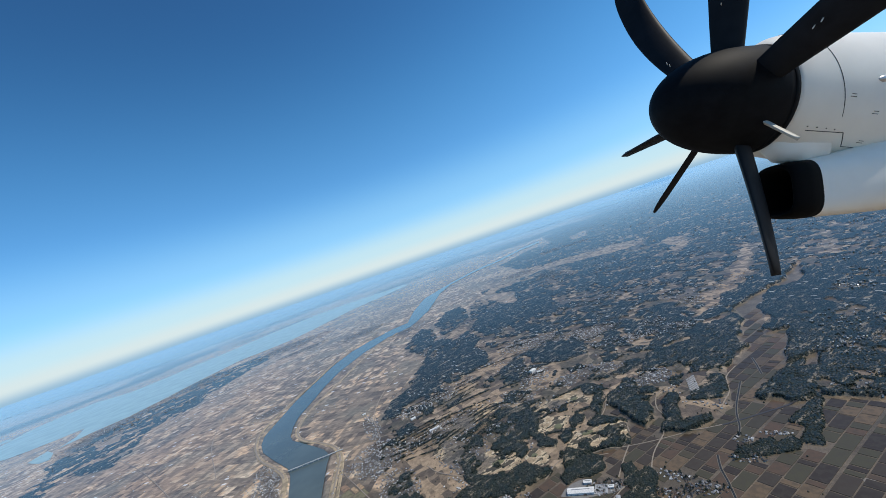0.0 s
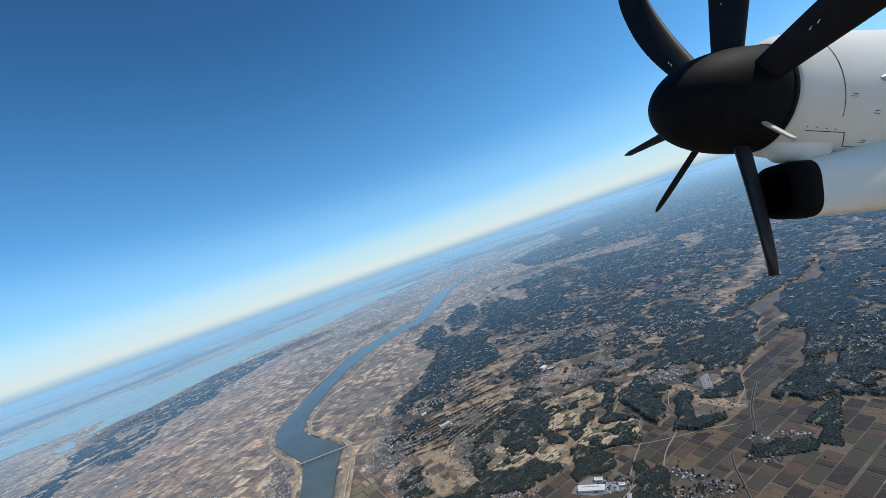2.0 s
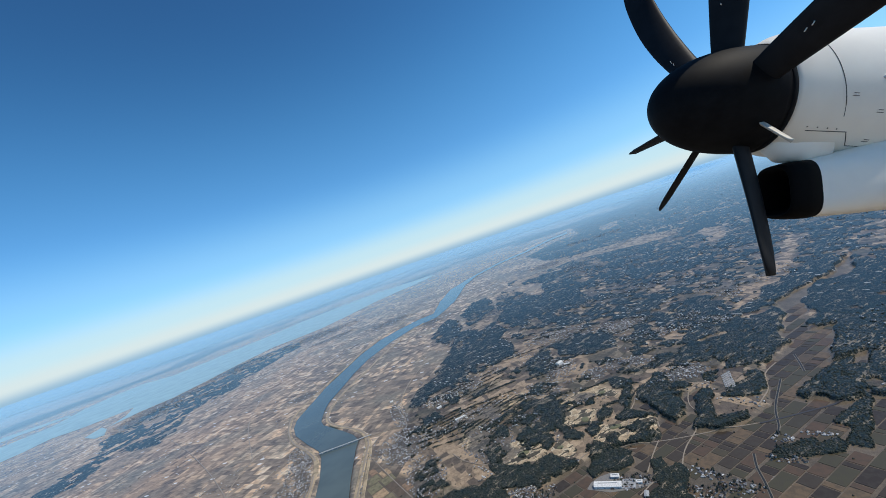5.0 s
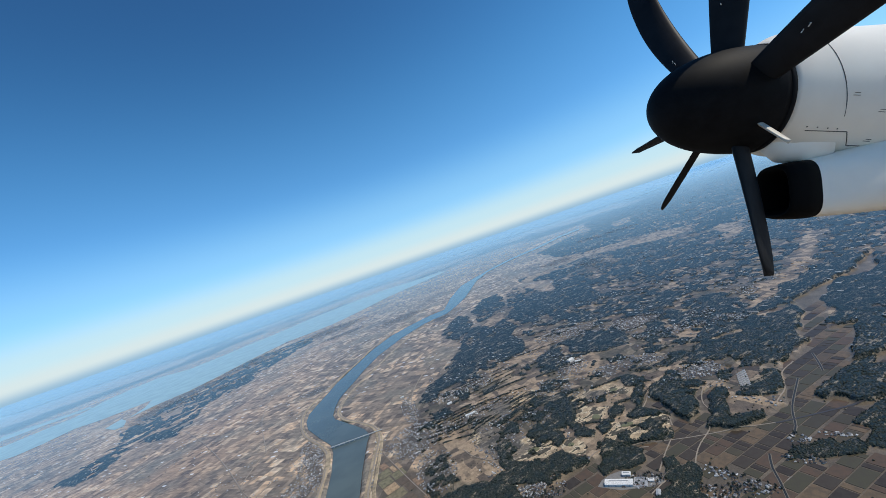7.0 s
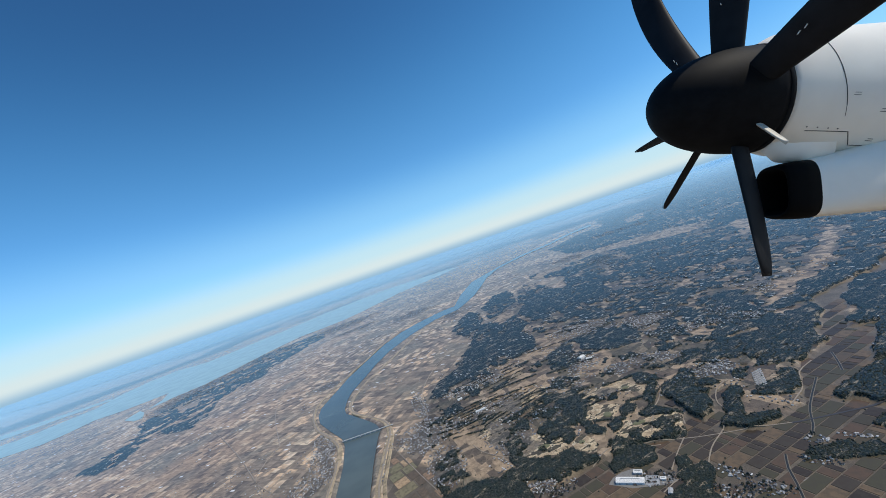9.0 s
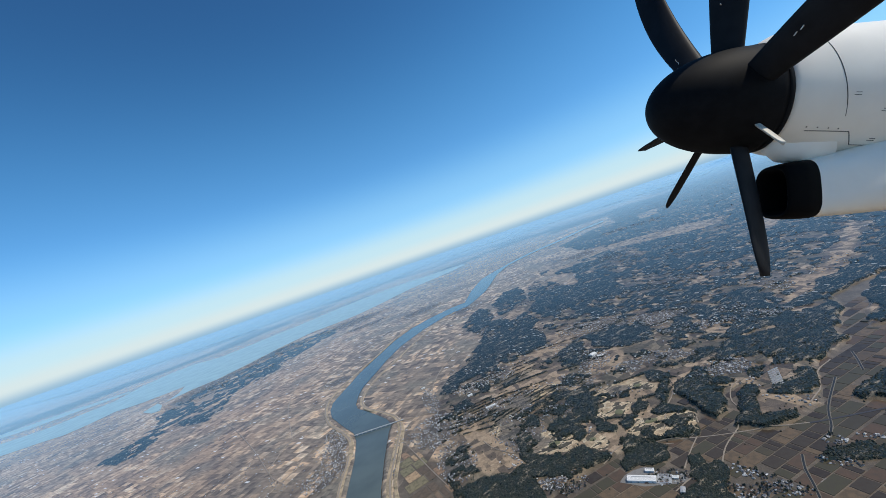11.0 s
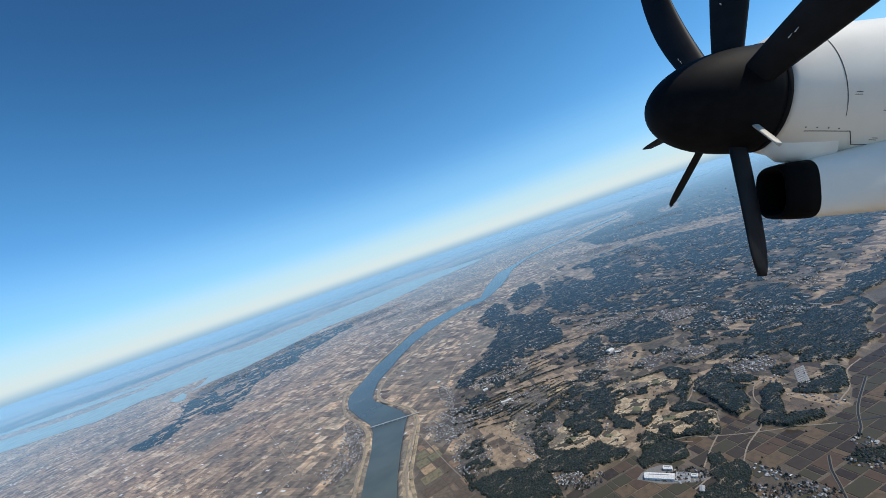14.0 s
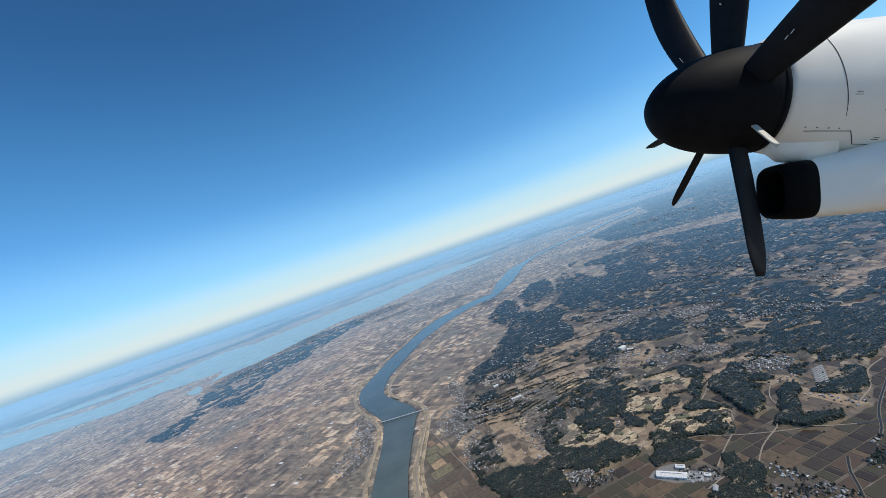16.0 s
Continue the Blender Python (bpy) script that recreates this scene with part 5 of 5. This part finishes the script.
def nacelle_at(x, t, lift=0.0):
    """A place on the cowling: x aft, t degrees up from the cabin side."""
    for (x0, c0, h0, w0), (x1, c1, h1, w1) in zip(NACELLE, NACELLE[1:]):
        if x <= x1:
            break
    f = (x - x0) / (x1 - x0)
    c, h, w = c0 + (c1 - c0) * f, h0 + (h1 - h0) * f + lift, w0 + (w1 - w0) * f + lift
    return (x, c + h * math.sin(radians(t)), w * math.cos(radians(t)))


part("cowling", loft([oval_ring(x, c, 0, h, w) for x, c, h, w in NACELLE]), WHITE_PAINT, engine, "white painted engine cowling")
CHIN = [(0.335, -0.61, 0.176, 0.142, 3.4, 0.09), (0.46, -0.600, 0.186, 0.152, 3.2, 0.09), (0.65, -0.58, 0.205, 0.18, 2.8, 0.09), (0.9, -0.55, 0.23, 0.215, 2.5, 0.08), (1.3, -0.50, 0.25, 0.26, 2.4, 0.05),
        (2.2, -0.42, 0.26, 0.30, 2.2, 0.0), (3.0, -0.3, 0.2, 0.25, 2.0, 0.0)]
part("air_scoop", loft([oval_ring(x, c, z, h, w, p) for x, c, h, w, p, z in CHIN], False), WHITE_PAINT, engine, "white chin air scoop")
LIP = [(0.75, 0.05, 0.045), (0.5, 0.08, 0.075), (0.3, 0.105, 0.098), (0.205, 0.125, 0.117), (0.17, 0.140, 0.130), (0.165, 0.150, 0.14), (0.18, 0.163, 0.152), (0.215, 0.171, 0.16), (0.265, 0.176, 0.165), (0.34, 0.179, 0.168), (0.345, 0.170, 0.16)]
part("intake_lip", loft([oval_ring(x, -0.61, 0.09, h, w * 0.86, 3.4) for x, h, w in LIP], True, False), RUBBER, engine, "black rubber de-icing boot of the intake")
NECK = [(0.17, -0.25, 0.10, 0.06), (0.25, -0.29, 0.13, 0.08), (0.34, -0.305, 0.13, 0.10), (0.5, -0.33, 0.13, 0.12)]
part("scoop_fairing", loft([oval_ring(x, c, 0.06, h, w, 2.4) for x, c, h, w in NECK]), WHITE_PAINT, engine, "white fairing above the air scoop")


def seam(name, path, width=0.005, material=None, label=""):
    """A thin dark line let into the skin along (x, degrees) places."""
    bm = bmesh.new()
    pts = [Vector(nacelle_at(x, t, 0.0015)) for x, t in path]
    sides = []
    for k, q in enumerate(pts):
        along = (pts[min(k + 1, len(pts) - 1)] - pts[max(k - 1, 0)]).normalized()
        out = Vector((0, q.y, q.z)).normalized()
        across = along.cross(out).normalized() * width / 2
        sides.append([bm.verts.new(q + d) for d in (across, -across, -across - out * 0.006, across - out * 0.006)])
    for a, b in zip(sides, sides[1:]):
        for k in range(4):
            bm.faces.new((a[k], a[(k + 1) % 4], b[(k + 1) % 4], b[k]))
    return part(name, bm, material or SEAM, engine, label)


def run(x0, t0, x1, t1, n=14):
    return [(x0 + (x1 - x0) * k / n, t0 + (t1 - t0) * k / n) for k in range(n + 1)]


seam("cowl_seam", run(0.33, 75, 0.45, -25, 40), 0.004)
seam("cowl_seam", run(0.45, -25, 0.46, -34, 8), 0.002)
seam("panel_seam", run(0.28, -49, 0.52, -47), 0.004)
seam("panel_seam", run(0.52, -47, 0.578, -61), 0.004)
seam("panel_seam", run(0.578, -61, 1.2, -58), 0.004)
seam("panel_seam", run(0.3, -66, 0.4, -64), 0.003)
for x in (0.3, 0.36, 0.42, 0.475):
    bm = bmesh.new()
    bmesh.ops.create_uvsphere(bm, u_segments=10, v_segments=6, radius=0.004, matrix=Matrix.Translation(nacelle_at(x - 0.02, -45, 0.0)))
    part("fastener", bm, SEAM, engine, "dark panel fastener")
for x, t, w, d in ((0.475, -17, 0.04, 2), (0.64, -29, 0.04, 2), (0.65, -55, 0.04, 2)):
    seam("stencil_mark", run(x, t, x + w, t, 3), 0.003, None, "small dark stencil bar")
    seam("stencil_mark", run(x + 0.008, t + d, x + w, t + d, 3), 0.003, None, "small dark stencil bar")
bm = loft([oval_ring(0.645 + d, -0.03, 0.33, r, r, 2.0, 16) for d, r in ((0, 0.004), (0.03, 0.02), (0.07, 0.022), (0.1, 0.01))])
part("drain_scoop", bm, STEEL, engine, "small bare metal vent")


def blade(turn, length, pitch=38.0, bend=0.0, slim=1.0):
    """One blade: turn in degrees up from the cabin side, length from the hub's middle."""
    rings = []
    steps = 30
    for k in range(steps + 1):
        f = k / steps
        r = 0.22 + (length - 0.22) * f
        g = r / 1.96
        chord = slim * (0.15 + 0.15 * math.sin(min(1.0, g * 1.5) * math.pi / 2))
        if f > 0.75:
            chord *= max(0.03, 1 - ((f - 0.75) / 0.25) ** 2.2) ** 0.5
        thick = (0.06 * (1 - g) + 0.014) * min(1.0, slim * 1.6)
        twist = radians(pitch + 28 * (0.5 - g))
        sweep = 0.10 * g * g
        ring = []
        for m in range(20):
            t = 2 * math.pi * m / 20
            u, v = 0.5 * chord * math.cos(t) + sweep * 0.5, thick * 0.5 * math.sin(t) * (1.15 + 0.5 * math.cos(t))
            x, z = u * math.sin(twist) - v * math.cos(twist), u * math.cos(twist) + v * math.sin(twist)
            q = radians(bend) * g * g
            ring.append((x, r * math.cos(q) - z * math.sin(q), r * math.sin(q) + z * math.cos(q)))
        rings.append(ring)
    bm = loft(rings)
    # r along +y; turn about the shaft: 0 is towards the cabin, 90 is up
    bmesh.ops.transform(bm, matrix=Matrix.Rotation(radians(90 - turn), 4, "X"), verts=bm.verts)
    return bm


# fixed spike of unknown kind, shaped with the blade builder
part("spike", blade(181, 1.15, 72, 0, 0.9), BLADE, engine, "slim dark spike beyond the spinner")
for turn, length, pitch, bend, paint, label in ((14, 1.96, 38, 0, BLADE, "dark propeller blade"), (82, 1.96, 40, 0, BLADE, "dark propeller blade"), (132, 1.96, 38, 10, BLADE, "dark propeller blade with a rounded tip"),
                                           (216, 1.03, 74, 0, BLADE, "slim dark propeller blade on the far side"), (282, 1.13, 55, 6, BLADE, "dark propeller blade pointing down"),
                                           (318, 0.55, 64, 0, SUNLIT_BLADE, "short propeller blade, coloured pale as if sunlit")):
    ob = part("propeller_blade", blade(turn, length, pitch, bend, 0.2 if paint == SUNLIT_BLADE else 0.66 if turn == 282 else 0.28 if turn == 216 else 0.74 if turn == 132 else 0.84), paint, engine, label)
    if length > 1.5:
        for r in (0.60, 0.64):
            twist = radians(pitch + 28 * (0.5 - r / 1.96))
            bm = bmesh.new()
            bmesh.ops.create_cube(bm, size=1.0, matrix=Matrix.Rotation(radians(90 - turn), 4, "X") @ Matrix.Translation((0, r, 0)) @ Matrix.Rotation(-twist, 4, "Y")
                                  @ Matrix.Translation((-0.031, 0, 0.02)) @ Matrix.Diagonal((0.004, 0.006, 0.06, 1)))
            part("marking", bm, WHITE_PAINT, ob, "small white stripe")

# ---------------------------------------------------------------- rice fields of the valley floors


def lay_fields(poly, angle, wide, deep, gap, limit, soil):
    """Low plates of earth, one for each field, between sunken paths."""
    c, s = math.cos(radians(angle)), math.sin(radians(angle))
    xs, ys = [p[0] for p in poly], [p[1] for p in poly]
    mx, my, reach = (min(xs) + max(xs)) / 2, (min(ys) + max(ys)) / 2, max(max(xs) - min(xs), max(ys) - min(ys))
    shapes = []
    for f in (0.4, 0.6, 1.0, 1.0, 1.5):
        l, w, h, b = (wide * f - gap) / 2, (deep - gap) / 2, 0.05, 0.04
        verts = [(-l, -w, -0.2), (l, -w, -0.2), (l, w, -0.2), (-l, w, -0.2), (-l + b, -w + b, h), (l - b, -w + b, h), (l - b, w - b, h), (-l + b, w - b, h)]
        shapes.append((f, mesh_of("field", verts, [(0, 1, 5, 4), (1, 2, 6, 5), (2, 3, 7, 6), (3, 0, 4, 7), (4, 5, 6, 7)], soil)))
    rng = random.Random(int(mx * 10))
    plan = []
    v = -reach
    while v < reach:
        u = -reach + rng.uniform(0, wide)
        while u < reach:
            f, me = rng.choice(shapes)
            cu, cv = u + wide * f / 2, v + deep / 2
            u += wide * f
            plan.append((mx + cu * c - cv * s, my + cu * s + cv * c, me))
        v += deep + (gap * 2 if rng.random() < 0.35 else 0)
    x, y = np.array([p[0] for p in plan]), np.array([p[1] for p in plan])
    lie = cover(x, y)
    ok = (inside(x, y, poly) > 0.6) & (lie[3] < 0.5) & (lie[1] < 0.55)
    for k in np.nonzero(ok)[0][:limit]:
        ob = new("field", plan[k][2])
        ob.parent = ground
        ob.matrix_world = pose(x[k], y[k], lie[0][k] + 0.02, 0, 0, angle)


lay_fields(PADDY, 29, 4.4, 4.6, 0.45, 150, PALE_FIELD)
lay_fields(VALLEY, 19, 3.6, 2.9, 0.2, 300, FIELD)
